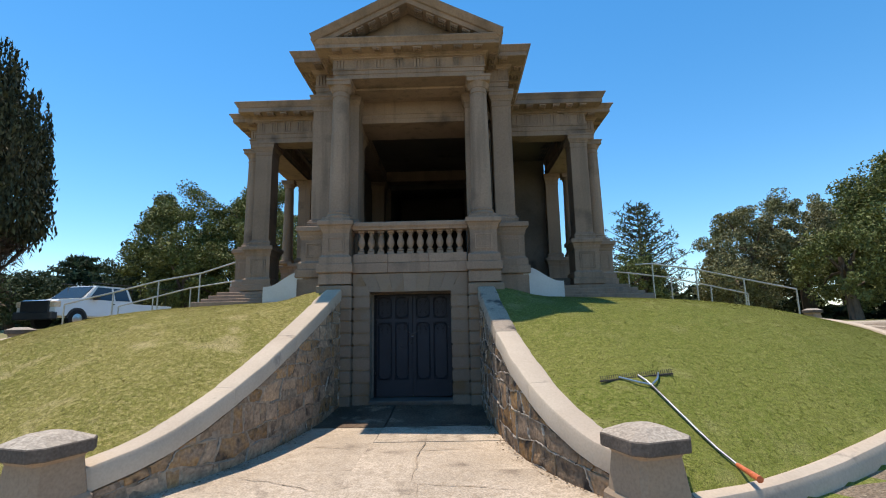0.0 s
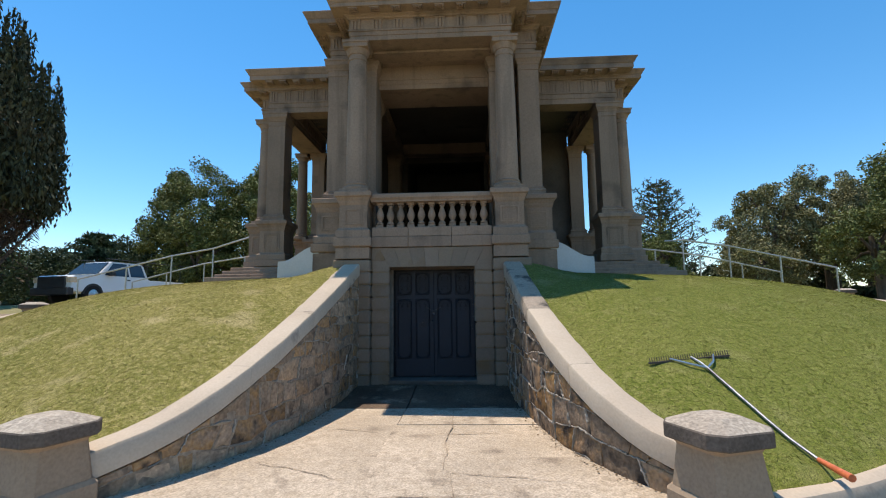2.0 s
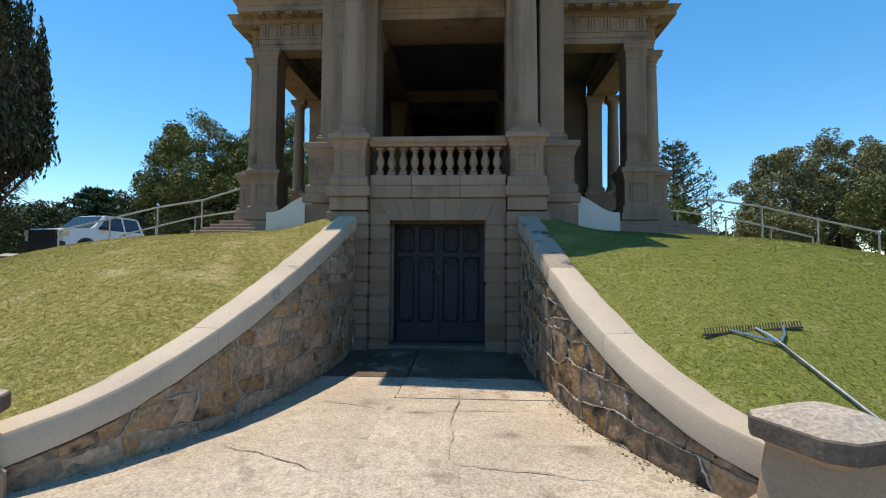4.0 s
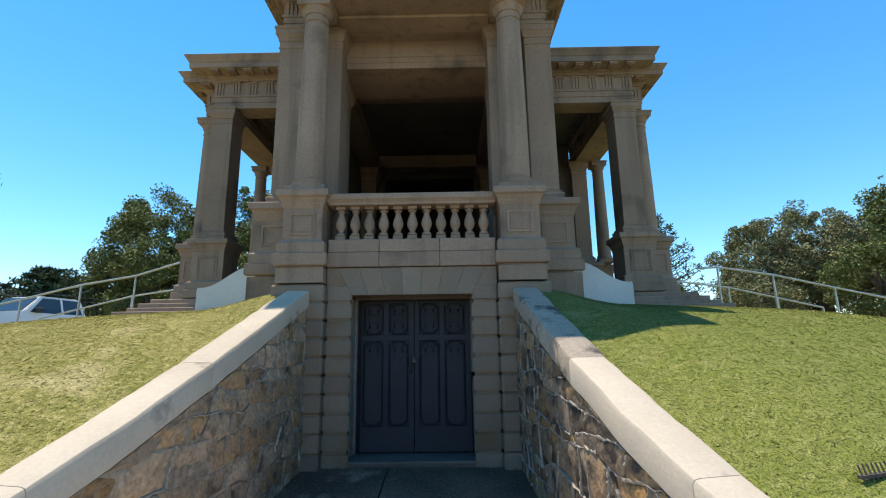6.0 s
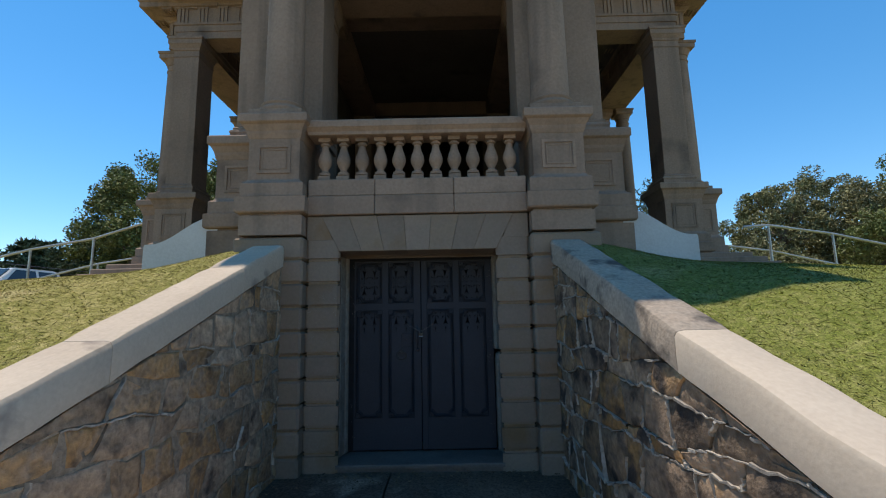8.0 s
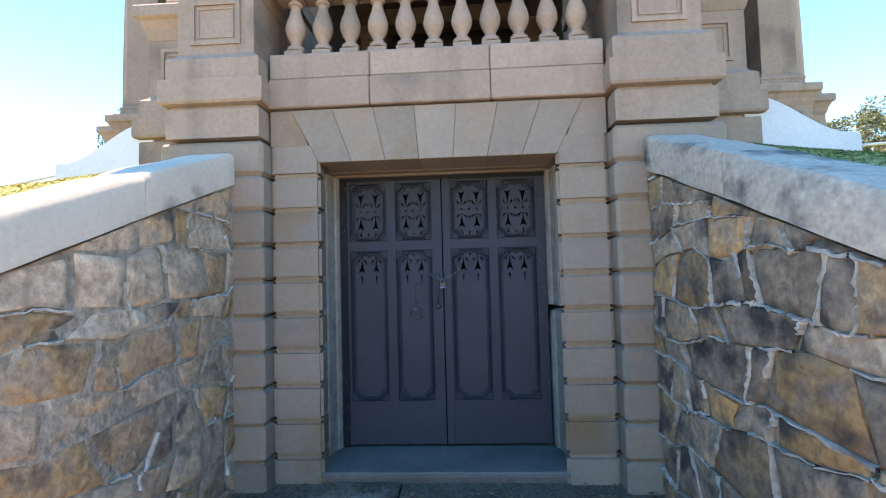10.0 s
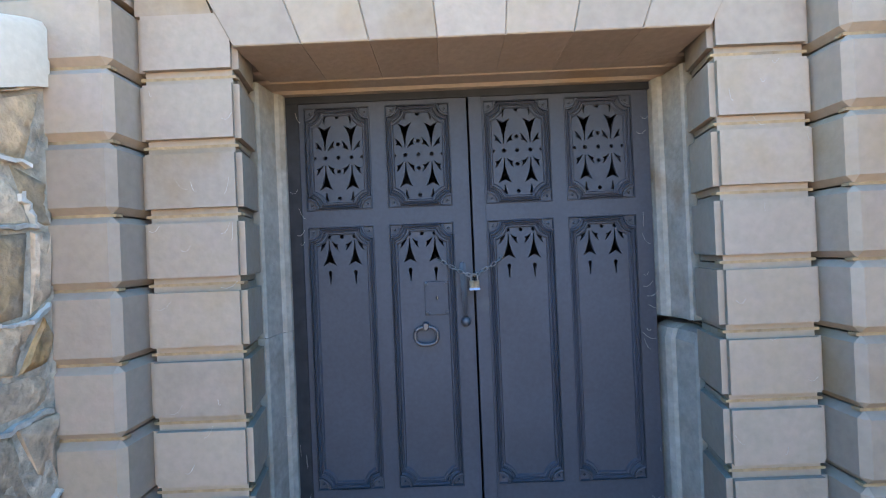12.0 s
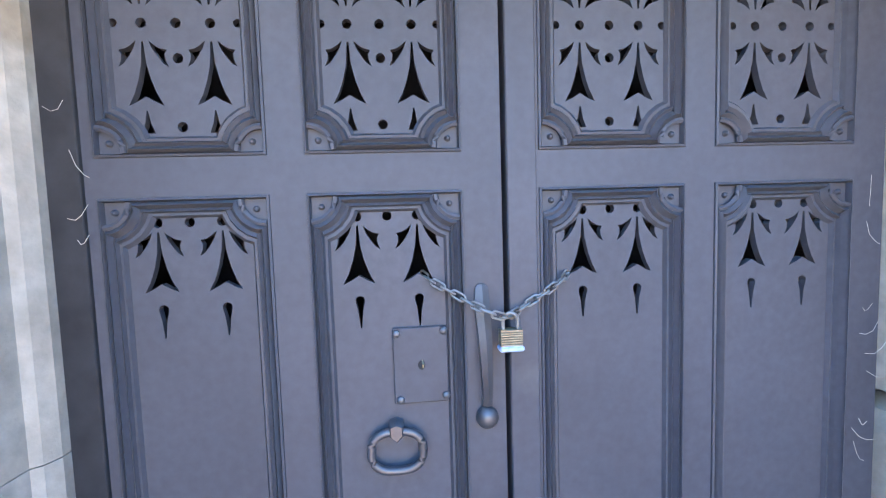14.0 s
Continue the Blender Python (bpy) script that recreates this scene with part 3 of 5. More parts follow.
def pedestal(s, x0, x1, y0, y1, base, die, cap_h, name="pedestal", low=None):
    """Courses, a panelled die and a moulded cap. x0..x1 and y0..y1 is the die."""
    a, b = sorted((s * x0, s * x1))
    bm = bmesh.new()
    if low:
        stack(bm, a, b, y0, y1, [(0.05, low), (0.05, base - 0.345), (0.03, base - 0.335), (0.03, base - 0.325), (0.075, base - 0.315), (0.085, base - 0.30), (0.085, base - 0.16), (0.05, base - 0.15)])
        stack(bm, a, b, y0, y1, [(0.052, base - 0.149), (0.052, base - 0.02), (0.03, base)])
    p = part(name, bm, SANDSTONE, temple)
    bm = bmesh.new()
    stack(bm, a, b, y0, y1, [(0.02, base), (0.0, base + 0.03), (0.0, die)])
    part("die", bm, SANDSTONE, p)
    w = b - a
    # sunk panel with a raised border
    bm = bmesh.new()
    for inset, d, h in ((0.09, 0.012, 0.028), (0.135, 0.006, 0.012)):
        px0, px1, pz0, pz1 = a + inset * w / 0.52, b - inset * w / 0.52, base + inset, die - inset + 0.02
        for q in ((px0, px1, pz1 - h, pz1), (px0, px1, pz0, pz0 + h), (px0, px0 + h, pz0 + h, pz1 - h), (px1 - h, px1, pz0 + h, pz1 - h)):
            box(bm, q[0], q[1], y0 - d, y0 + 0.002, q[2], q[3])
    part("panel_border", bm, SANDSTONE, p)
    bm = bmesh.new()
    h = cap_h
    stack(bm, a, b, y0, y1, [(0.004, die), (0.02, die + 0.18 * h), (0.025, die + 0.3 * h), (0.055, die + 0.55 * h), (0.075, die + 0.6 * h), (0.085, die + 0.64 * h), (0.085, die + 0.94 * h), (0.075, die + h)])
    part("cap", bm, SANDSTONE, p)
    return p


def column(cx, cy, z0, z1, r=0.2):
    bm = bmesh.new()
    rows = [(r * (1 - 0.16 * t ** 1.6), z0 + 0.2 + (z1 - z0 - 0.55) * t) for t in (0, 0.1, 0.25, 0.4, 0.55, 0.7, 0.85, 1)]
    lathe(bm, rows, cx, cy, 32)
    c = part("column", bm, SANDSTONE, temple, smooth=True)
    bm = bmesh.new()
    box(bm, cx - r * 1.33, cx + r * 1.33, cy - r * 1.33, cy + r * 1.33, z0, z0 + 0.07, 0.006)
    lathe(bm, [(r * 1.28, z0 + 0.071), (r * 1.33, z0 + 0.085), (r * 1.33, z0 + 0.11), (r * 1.26, z0 + 0.125), (r * 1.12, z0 + 0.135), (r * 1.1, z0 + 0.155), (r * 1.15, z0 + 0.165), (r * 1.16, z0 + 0.18), (r * 1.0, z0 + 0.2)], cx, cy, 32)
    part("base", bm, SANDSTONE, c, smooth=True)
    bm = bmesh.new()
    k = r * 0.84
    lathe(bm, [(k, z1 - 0.35), (k * 1.08, z1 - 0.345), (k * 1.08, z1 - 0.325), (k, z1 - 0.32), (k, z1 - 0.24), (k * 1.1, z1 - 0.235), (k * 1.12, z1 - 0.215), (k * 1.32, z1 - 0.15), (k * 1.36, z1 - 0.13)], cx, cy, 32)
    stack(bm, cx - r * 1.12, cx + r * 1.12, cy - r * 1.12, cy + r * 1.12, [(0.0, z1 - 0.13), (0.008, z1 - 0.125), (0.008, z1 - 0.05), (0.025, z1 - 0.04), (0.028, z1)])
    part("capital", bm, SANDSTONE, c, smooth=True)
    return c


def pilaster(s, x0, x1, y0, y1, z0, z1):
    a, b = sorted((s * x0, s * x1))
    bm = bmesh.new()
    box(bm, a, b, y0, y1, z0 + 0.18, z1 - 0.3, 0.006)
    p = part("pilaster", bm, SANDSTONE, temple)
    bm = bmesh.new()
    stack(bm, a, b, y0, y1, [(0.05, z0), (0.05, z0 + 0.08), (0.06, z0 + 0.1), (0.05, z0 + 0.125), (0.025, z0 + 0.14), (0.03, z0 + 0.16), (0.003, z0 + 0.18)])
    part("base", bm, SANDSTONE, p)
    bm = bmesh.new()
    stack(bm, a, b, y0, y1, [(0.003, z1 - 0.36), (0.012, z1 - 0.355), (0.012, z1 - 0.335), (0.003, z1 - 0.33), (0.003, z1 - 0.24), (0.015, z1 - 0.235), (0.02, z1 - 0.2), (0.05, z1 - 0.14), (0.06, z1 - 0.13), (0.06, z1 - 0.05), (0.075, z1 - 0.04), (0.075, z1)])
    part("capital", bm, SANDSTONE, p)
    return p


def entablature(x0, x1, y0, y1, z0, z1, over=0.46, name="entablature"):
    """Architrave, frieze with triglyphs and a deep cornice with mutules. The block stands on x0..x1, y0..y1."""
    h = z1 - z0
    za, zf = z0 + 0.30 * h, z0 + 0.62 * h
    bm = bmesh.new()
    stack(bm, x0, x1, y0, y1, [(0, z0), (0, z0 + 0.13 * h), (0.015, z0 + 0.135 * h), (0.015, za - 0.05 * h), (0.035, za - 0.045 * h), (0.035, za), (0.0, za + 0.005)])
    e = part(name, bm, SANDSTONE, temple)
    bm = bmesh.new()
    stack(bm, x0, x1, y0, y1, [(0.002, za + 0.004), (0.002, zf)])
    part("frieze", bm, SANDSTONE, e)
    bm = bmesh.new()
    o = over
    stack(bm, x0, x1, y0, y1, [(0.003, zf - 0.01), (0.04, zf), (0.05, zf + 0.03 * h), (0.09, zf + 0.06 * h), (0.10, zf + 0.09 * h), (o * 0.80, zf + 0.11 * h), (o * 0.82, zf + 0.115 * h), (o * 0.82, zf + 0.22 * h), (o * 0.86, zf + 0.235 * h), (o * 0.92, zf + 0.29 * h), (o, zf + 0.345 * h), (o, z1 - 0.01), (o * 0.98, z1)])
    part("cornice", bm, SANDSTONE, e)
    # triglyphs and mutules on the front and the two sides
    runs = [((x0, y0), (x1, y0), (0, -1)), ((x0, y0), (x0, y1), (-1, 0)), ((x1, y0), (x1, y1), (1, 0))]
    for (ax, ay), (bx, by), (nx, ny) in runs:
        length = math.hypot(bx - ax, by - ay)
        n = max(1, round(length / 0.42))
        for i in range(n + 1):
            t = (0.11 + (length - 0.22) * i / n) / length
            px, py = ax + (bx - ax) * t, ay + (by - ay) * t
            bm = bmesh.new()
            tx, ty = abs(ny), abs(nx)
            for k in (-0.065, 0.0, 0.065):
                cx, cy = px + tx * k, py + ty * k
                box(bm, cx - 0.022 * tx - 0.025 * abs(nx), cx + 0.022 * tx + 0.025 * abs(nx), cy - 0.022 * ty - 0.025 * abs(ny), cy + 0.022 * ty + 0.025 * abs(ny), za + 0.01, zf - 0.05 * h)
            box(bm, px - 0.10 * tx - 0.03 * abs(nx), px + 0.10 * tx + 0.03 * abs(nx), py - 0.10 * ty - 0.03 * abs(ny), py + 0.10 * ty + 0.03 * abs(ny), zf - 0.05 * h, zf - 0.012)
            part("triglyph", bm, SANDSTONE, e)
            bm = bmesh.new()
            d0, d1 = 0.13, o * 0.76
            c0, c1 = (px + nx * d0, py + ny * d0), (px + nx * d1, py + ny * d1)
            box(bm, min(c0[0], c1[0]) - 0.09 * tx, max(c0[0], c1[0]) + 0.09 * tx, min(c0[1], c1[1]) - 0.09 * ty, max(c0[1], c1[1]) + 0.09 * ty, zf + 0.075 * h, zf + 0.112 * h)
            for u in range(4):
                for v in range(3):
                    gx = px + nx * (d0 + (d1 - d0) * (v + 0.5) / 3) + tx * (-0.066 + 0.044 * u)
                    gy = py + ny * (d0 + (d1 - d0) * (v + 0.5) / 3) + ty * (-0.066 + 0.044 * u)
                    box(bm, gx - 0.013, gx + 0.013, gy - 0.013, gy + 0.013, zf + 0.05 * h, zf + 0.076 * h)
            part("mutule", bm, SANDSTONE, e, "block with rows of pegs")
    return e


CAP_Z, ENT_Z = 6.30, 7.12
for s in (-1, 1):
    pedestal(s, 1.15, 1.655, -0.535, 0.0, 2.66, 3.11, 0.24, low=2.128)
    pedestal(s, 1.70, 2.26, 0.06, 0.7, 2.64, 3.11, 0.26, "side_pedestal", low=1.5)
    column(s * 1.405, -0.285, 3.35, CAP_Z)
    pilaster(s, 1.72, 2.12, 0.19, 0.75, 3.37, CAP_Z)
entablature(-1.52, 1.52, -0.48, 0.18, CAP_Z, 6.985, 0.38)
entablature(-2.08, 2.08, 0.22, 2.6, CAP_Z, ENT_Z)


def pediment():
    bm = bmesh.new()
    zb, za, xe, y0, y1 = 6.985, 7.95, 1.89, -0.86, 0.3
    loft(bm, [[(-1.6, y, zb), (1.6, y, zb), (0, y, zb + 0.80)] for y in (-0.40, y1)])
    p = part("tympanum", bm, SANDSTONE, temple)
    for s in (-1, 1):
        bm = bmesh.new()
        d = Vector((-s * xe, 0, za - zb)).normalized()
        up = Vector((s * d.z, 0, abs(d.x)))
        prof = [(-0.42, 0.0), (-0.46, -0.20), (-0.80, -0.19), (-0.82, -0.11), (-0.86, -0.10), (-0.94, 0.0), (-0.94, 0.03), (y1, 0.03), (y1, -0.2)]
        rings = []
        for k in (0.0, 1.0):
            base = Vector((s * xe, 0, zb + 0.02)).lerp(Vector((0, 0, za)), k)
            rings.append([(base.x + (up.x * h if k == 0 else 0), y, base.z + (up.z * h if k == 0 else h * 1.1)) for y, h in prof])
        loft(bm, rings)
        bmesh.ops.recalc_face_normals(bm, faces=bm.faces)
        rake_ob = part("raking_cornice", bm, SANDSTONE, p)
        for i in range(6):
            c = Vector((s * xe, 0, zb + 0.02)).lerp(Vector((0, 0, za)), 0.20 + 0.125 * i)
            bm = bmesh.new()

            def lump(u0, u1, y0_, y1_, h0, h1):
                loft(bm, [[c + d * u + up * h + Vector((0, y, 0)) for u, y in ((u0, y0_), (u1, y0_), (u1, y1_), (u0, y1_))] for h in (h0, h1)])
            lump(-0.085, 0.085, -0.76, -0.47, -0.225, -0.19)
            for u in range(4):
                for v in range(3):
                    lump(-0.075 + 0.042 * u, -0.050 + 0.042 * u, -0.74 + 0.09 * v, -0.715 + 0.09 * v, -0.25, -0.22)
            bmesh.ops.recalc_face_normals(bm, faces=bm.faces)
            part("mutule", bm, SANDSTONE, rake_ob, "block with rows of pegs")


pediment()


def balustrade():
    bm = bmesh.new()
    stack(bm, -1.08, 1.08, -0.44, -0.2, [(0.0, 3.165), (0.015, 3.17), (0.02, 3.20), (0.045, 3.23), (0.055, 3.24), (0.055, 3.30), (0.045, 3.315), (0.0, 3.33)])
    rail = part("balustrade", bm, SANDSTONE, temple, "moulded stone rail on turned balusters")
    prof = [(0.035, 2.762), (0.060, 2.775), (0.060, 2.80), (0.038, 2.815), (0.036, 2.84), (0.055, 2.87), (0.070, 2.91), (0.071, 2.94), (0.060, 2.985), (0.043, 3.03), (0.034, 3.07), (0.034, 3.085), (0.050, 3.095), (0.050, 3.11), (0.036, 3.12), (0.036, 3.127)]
    bm = lathe(bmesh.new(), prof, 0, 0, 16)
    box(bm, -0.062, 0.062, -0.062, 0.062, 2.70, 2.762)
    box(bm, -0.06, 0.06, -0.06, 0.06, 3.127, 3.166)
    shape = mesh_of(bm, "baluster", SANDSTONE, True)
    for i in range(11):
        b = new("baluster", shape)
        b.location = (-0.95 + 0.19 * i, -0.32, 0)
        b.parent = rail


balustrade()

# wings with corner piers, outer columns and their roofs
for s in (-1, 1):
    for y, flip in ((2.68, 1), (6.0, -1)):
        y0, y1 = (y, y + 0.5)
        pedestal(s, 3.9, 4.52, y0 - 0.07, y1 + 0.07, 2.62, 3.2, 0.26, "pier_pedestal", low=2.2)
        pedestal(s, 4.56, 4.99, y0 + 0.36, y1 + 0.36, 2.62, 3.2, 0.26, "column_pedestal", low=2.2)
        if flip > 0:
            pilaster(s, 3.98, 4.42, y0, y1, 3.46, CAP_Z)
            column(s * 4.70, y0 + 0.62, 3.46, CAP_Z)
        else:
            pilaster(s, 3.95, 4.36, y0, y1, 3.46, CAP_Z)
            column(s * 4.70, y0 + 0.1, 3.46, CAP_Z, 0.17)
    a, b = sorted((s * 2.1, s * 4.42))
    entablature(a, b, 2.70, 3.15, CAP_Z, 7.30, name="wing_entablature")
    a, b = sorted((s * 4.05, s * 4.72))
    entablature(a, b, 3.0, 6.4, CAP_Z, ENT_Z, over=0.44, name="side_entablature")
    # roof and ceiling over the wing, and the beams under it
    a, b = sorted((s * 2.1, s * 4.1))
    part("wing_roof", box(bmesh.new(), a, b, 3.1, 6.6, 6.86, 7.1), SHADESTONE, temple)
    # stepped base
    bm = bmesh.new()
    a, b = sorted((s * 2.3, s * 5.08))
    for i, (o, z0, z1) in enumerate(((0.52, 1.7, 2.02), (0.36, 2.022, 2.10), (0.24, 2.102, 2.19), (0.10, 2.192, 2.28))):
        box(bm, a - (o if s < 0 else 0), b + (o if s > 0 else 0), 2.6 - o, 7.0, z0, z1, 0.012)
    part("stepped_base", bm, SANDSTONE, temple)


def porch():
    """Piers behind the columns, the deep inner lintel, the beams and the dark chamber at the back."""
    for s in (-1, 1):
        a, b = sorted((s * 1.12, s * 1.62))
        block(a, b, 0.14, 0.80, 2.6, 3.37, SANDSTONE, 0.01, "pier_foot")
        pilaster(s, 1.14, 1.55, 0.22, 0.72, 3.37, 6.298)
        pilaster(s, 1.24, 1.68, 0.90, 1.42, 2.62, 5.798)
        pilaster(s, 1.36, 1.74, 5.32, 5.78, 2.62, 5.948)
        a, b = sorted((s * 1.30, s * 1.75))
        bm = bmesh.new()
        stack(bm, a, b, 1.52, 6.18, [(0.0, 5.95), (0.0, 6.04), (0.015, 6.045), (0.015, 6.14), (0.03, 6.15), (0.03, 6.19), (0.0, 6.20), (0.0, 6.306)])
        part("side_beam", bm, SANDSTONE, temple)
    part("soffit_slab", box(bmesh.new(), -1.15, 1.15, -0.095, 0.29, 6.245, 6.296, 0.008), SANDSTONE, temple)
    bm = bmesh.new()
    stack(bm, -1.72, 1.72, 0.56, 1.5, [(0.0, 5.80), (0.0, 5.90), (0.012, 5.905), (0.012, 5.99), (0.03, 6.0), (0.03, 6.04), (0.0, 6.05), (0.0, 6.298)])
    part("inner_lintel", bm, SANDSTONE, temple)
    block(-1.29, 1.29, 5.35, 5.75, 5.98, 6.304, SANDSTONE, 0.01, "cross_beam")
    part("porch_floor", box(bmesh.new(), -2.2, 2.2, 0.3, 9.6, 2.3, 2.618), SHADESTONE, temple)
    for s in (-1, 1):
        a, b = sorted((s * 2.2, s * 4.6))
        part("wing_floor", box(bmesh.new(), a, b, 2.9, 6.9, 2.0, 2.5), SHADESTONE, temple)
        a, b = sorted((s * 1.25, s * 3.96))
        part("back_wall", box(bmesh.new(), a, b, 6.2, 6.598, 1.6, 6.858), SHADESTONE, temple)
        # assumed walls, added to keep the wings' light out of the porch
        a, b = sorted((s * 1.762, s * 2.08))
        part("side_wall", box(bmesh.new(), a, b, 1.6, 6.198, 2.5, 6.305), SHADESTONE, temple)
    part("door_lintel", box(bmesh.new(), -1.249, 1.249, 6.2, 6.598, 5.95, 6.5), SHADESTONE, temple)
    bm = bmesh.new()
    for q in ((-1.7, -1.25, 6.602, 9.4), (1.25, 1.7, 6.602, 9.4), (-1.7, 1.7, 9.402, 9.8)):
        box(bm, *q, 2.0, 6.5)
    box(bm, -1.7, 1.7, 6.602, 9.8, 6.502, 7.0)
    part("inner_chamber", bm, SHADESTONE, temple, "unlit stone chamber behind the porch")


porch()
structure("ceiling", box(bmesh.new(), -2.1, 2.1, 0.5, 6.6, 6.31, 6.45), SHADESTONE, "shaded stone porch ceiling with cross beams", "ceiling")
part("main_roof", box(bmesh.new(), -2.08, 2.08, 0.3, 6.6, 6.5, 7.13), SANDSTONE, temple)


def scroll_wall(s):
    """White rendered cheek wall with an S-curved top."""
    bm = bmesh.new()
    n = 14
    front, back = [], []
    for i in range(n + 1):
        t = i / n
        x = 2.2 + 0.78 * t
        z = 2.16 + 0.29 * (1 - smooth_step(0.08, 0.92, t))
        front.append((x, z))
    pts = [(2.2, 1.5)] + front + [(2.99, 2.13), (2.995, 1.5)]
    loft(bm, [[(s * x, y, z) for x, z in pts] for y in (0.02, 0.035, 0.24, 0.25)])
    bmesh.ops.recalc_face_normals(bm, faces=bm.faces)
    tagged(part("cheek_wall", bm, WHITEWALL), "white rendered curved cheek wall beside the porch", "wall", "cheek walls", "structure")


scroll_wall(-1)
scroll_wall(1)


# ---- vault door ----
def door_sill():
    bm = bmesh.new()
    stack(bm, -0.9, 0.9, -0.42, 0.1, [(0.0, GROUND - 0.05), (0.0, -0.045), (0.02, -0.04), (0.02, -0.015), (0.012, -0.006)])
    tagged(part("door_sill", bm, SILLSTONE), "worn grey slate sill under the vault door", "sill", kind="structure")


door_sill()


def arc(cx, cz, r, a0, a1, n):
    return [(cx + r * math.cos(a0 + (a1 - a0) * i / n), cz + r * math.sin(a0 + (a1 - a0) * i / n)) for i in range(n + 1)]


def dot(cx, cz, r=0.0085):
    return arc(cx, cz, r, 0, 2 * math.pi * 11 / 12, 11)


def spear(cx, cz, up):
    """A flared spear head that hangs from (cx, cz), or stands on it."""
    k = -1 if up else 1
    return [(cx + x, cz - k * z) for x, z in ((0.0015, 0.0), (0.004, 0.035), (0.010, 0.062), (0.018, 0.085), (0.028, 0.104), (0.013, 0.097), (0.0, 0.089), (-0.013, 0.097), (-0.028, 0.104), (-0.018, 0.085), (-0.010, 0.062), (-0.004, 0.035), (-0.0015, 0.0))]


def leaf(cx, cz, side, up):
    k = -1 if up else 1
    return [(cx + side * x, cz - k * z) for x, z in ((0.010, 0.0), (0.019, 0.008), (0.028, 0.013), (0.038, 0.015), (0.034, 0.022), (0.035, 0.032), (0.040, 0.043), (0.031, 0.037), (0.022, 0.025), (0.014, 0.012))]


def drop(cx, cz):
    return arc(cx, cz, 0.0085, -0.2, math.pi + 0.2, 8) + [(cx - 0.0045, cz - 0.018), (cx - 0.0012, cz - 0.05), (cx + 0.0012, cz - 0.05), (cx + 0.0045, cz - 0.018)]


def wedge(cx, cz, up):
    k = -1 if up else 1
    return [(cx + x, cz - k * z) for x, z in ((0.001, 0.0), (0.005, 0.022), (0.011, 0.038), (-0.011, 0.038), (-0.005, 0.022), (-0.001, 0.0))]


def pierced(outline, holes, y0, y1):
    """A plate with cut-outs: front, back and the walls of the holes."""
    bm = bmesh.new()
    edges = []
    for loop in [outline] + holes:
        vs = [bm.verts.new((x, y0, z)) for x, z in loop]
        edges += [bm.edges.new((a, b)) for a, b in zip(vs, vs[1:] + vs[:1])]
    bmesh.ops.triangle_fill(bm, edges=edges, use_beauty=True, use_dissolve=False, normal=(0, -1, 0))
    for loop in [outline] + holes:
        a = [bm.verts.new((x, y0, z)) for x, z in loop]
        b = [bm.verts.new((x, y1, z)) for x, z in loop]
        for i in range(len(loop)):
            j = (i + 1) % len(loop)
            bm.faces.new((a[i], a[j], b[j], b[i]))
    return bm


def frame_run(bm, path, prof):
    """A moulding carried round a closed path in the door's plane: prof rows are (inward, forward)."""
    n = len(path)
    rings = []
    for i in range(n):
        p, a, b = Vector(path[i]), Vector(path[i - 1]), Vector(path[(i + 1) % n])
        d = ((p - a).normalized() + (b - p).normalized()).normalized()
        nrm = Vector((-d.y, d.x))
        rings.append([bm.verts.new((p.x + nrm.x * u, -v, p.y + nrm.y * u)) for u, v in prof])
    for i in range(n):
        q, r = rings[i], rings[(i + 1) % n]
        for k in range(len(prof) - 1):
            bm.faces.new((q[k], q[k + 1], r[k + 1], r[k]))


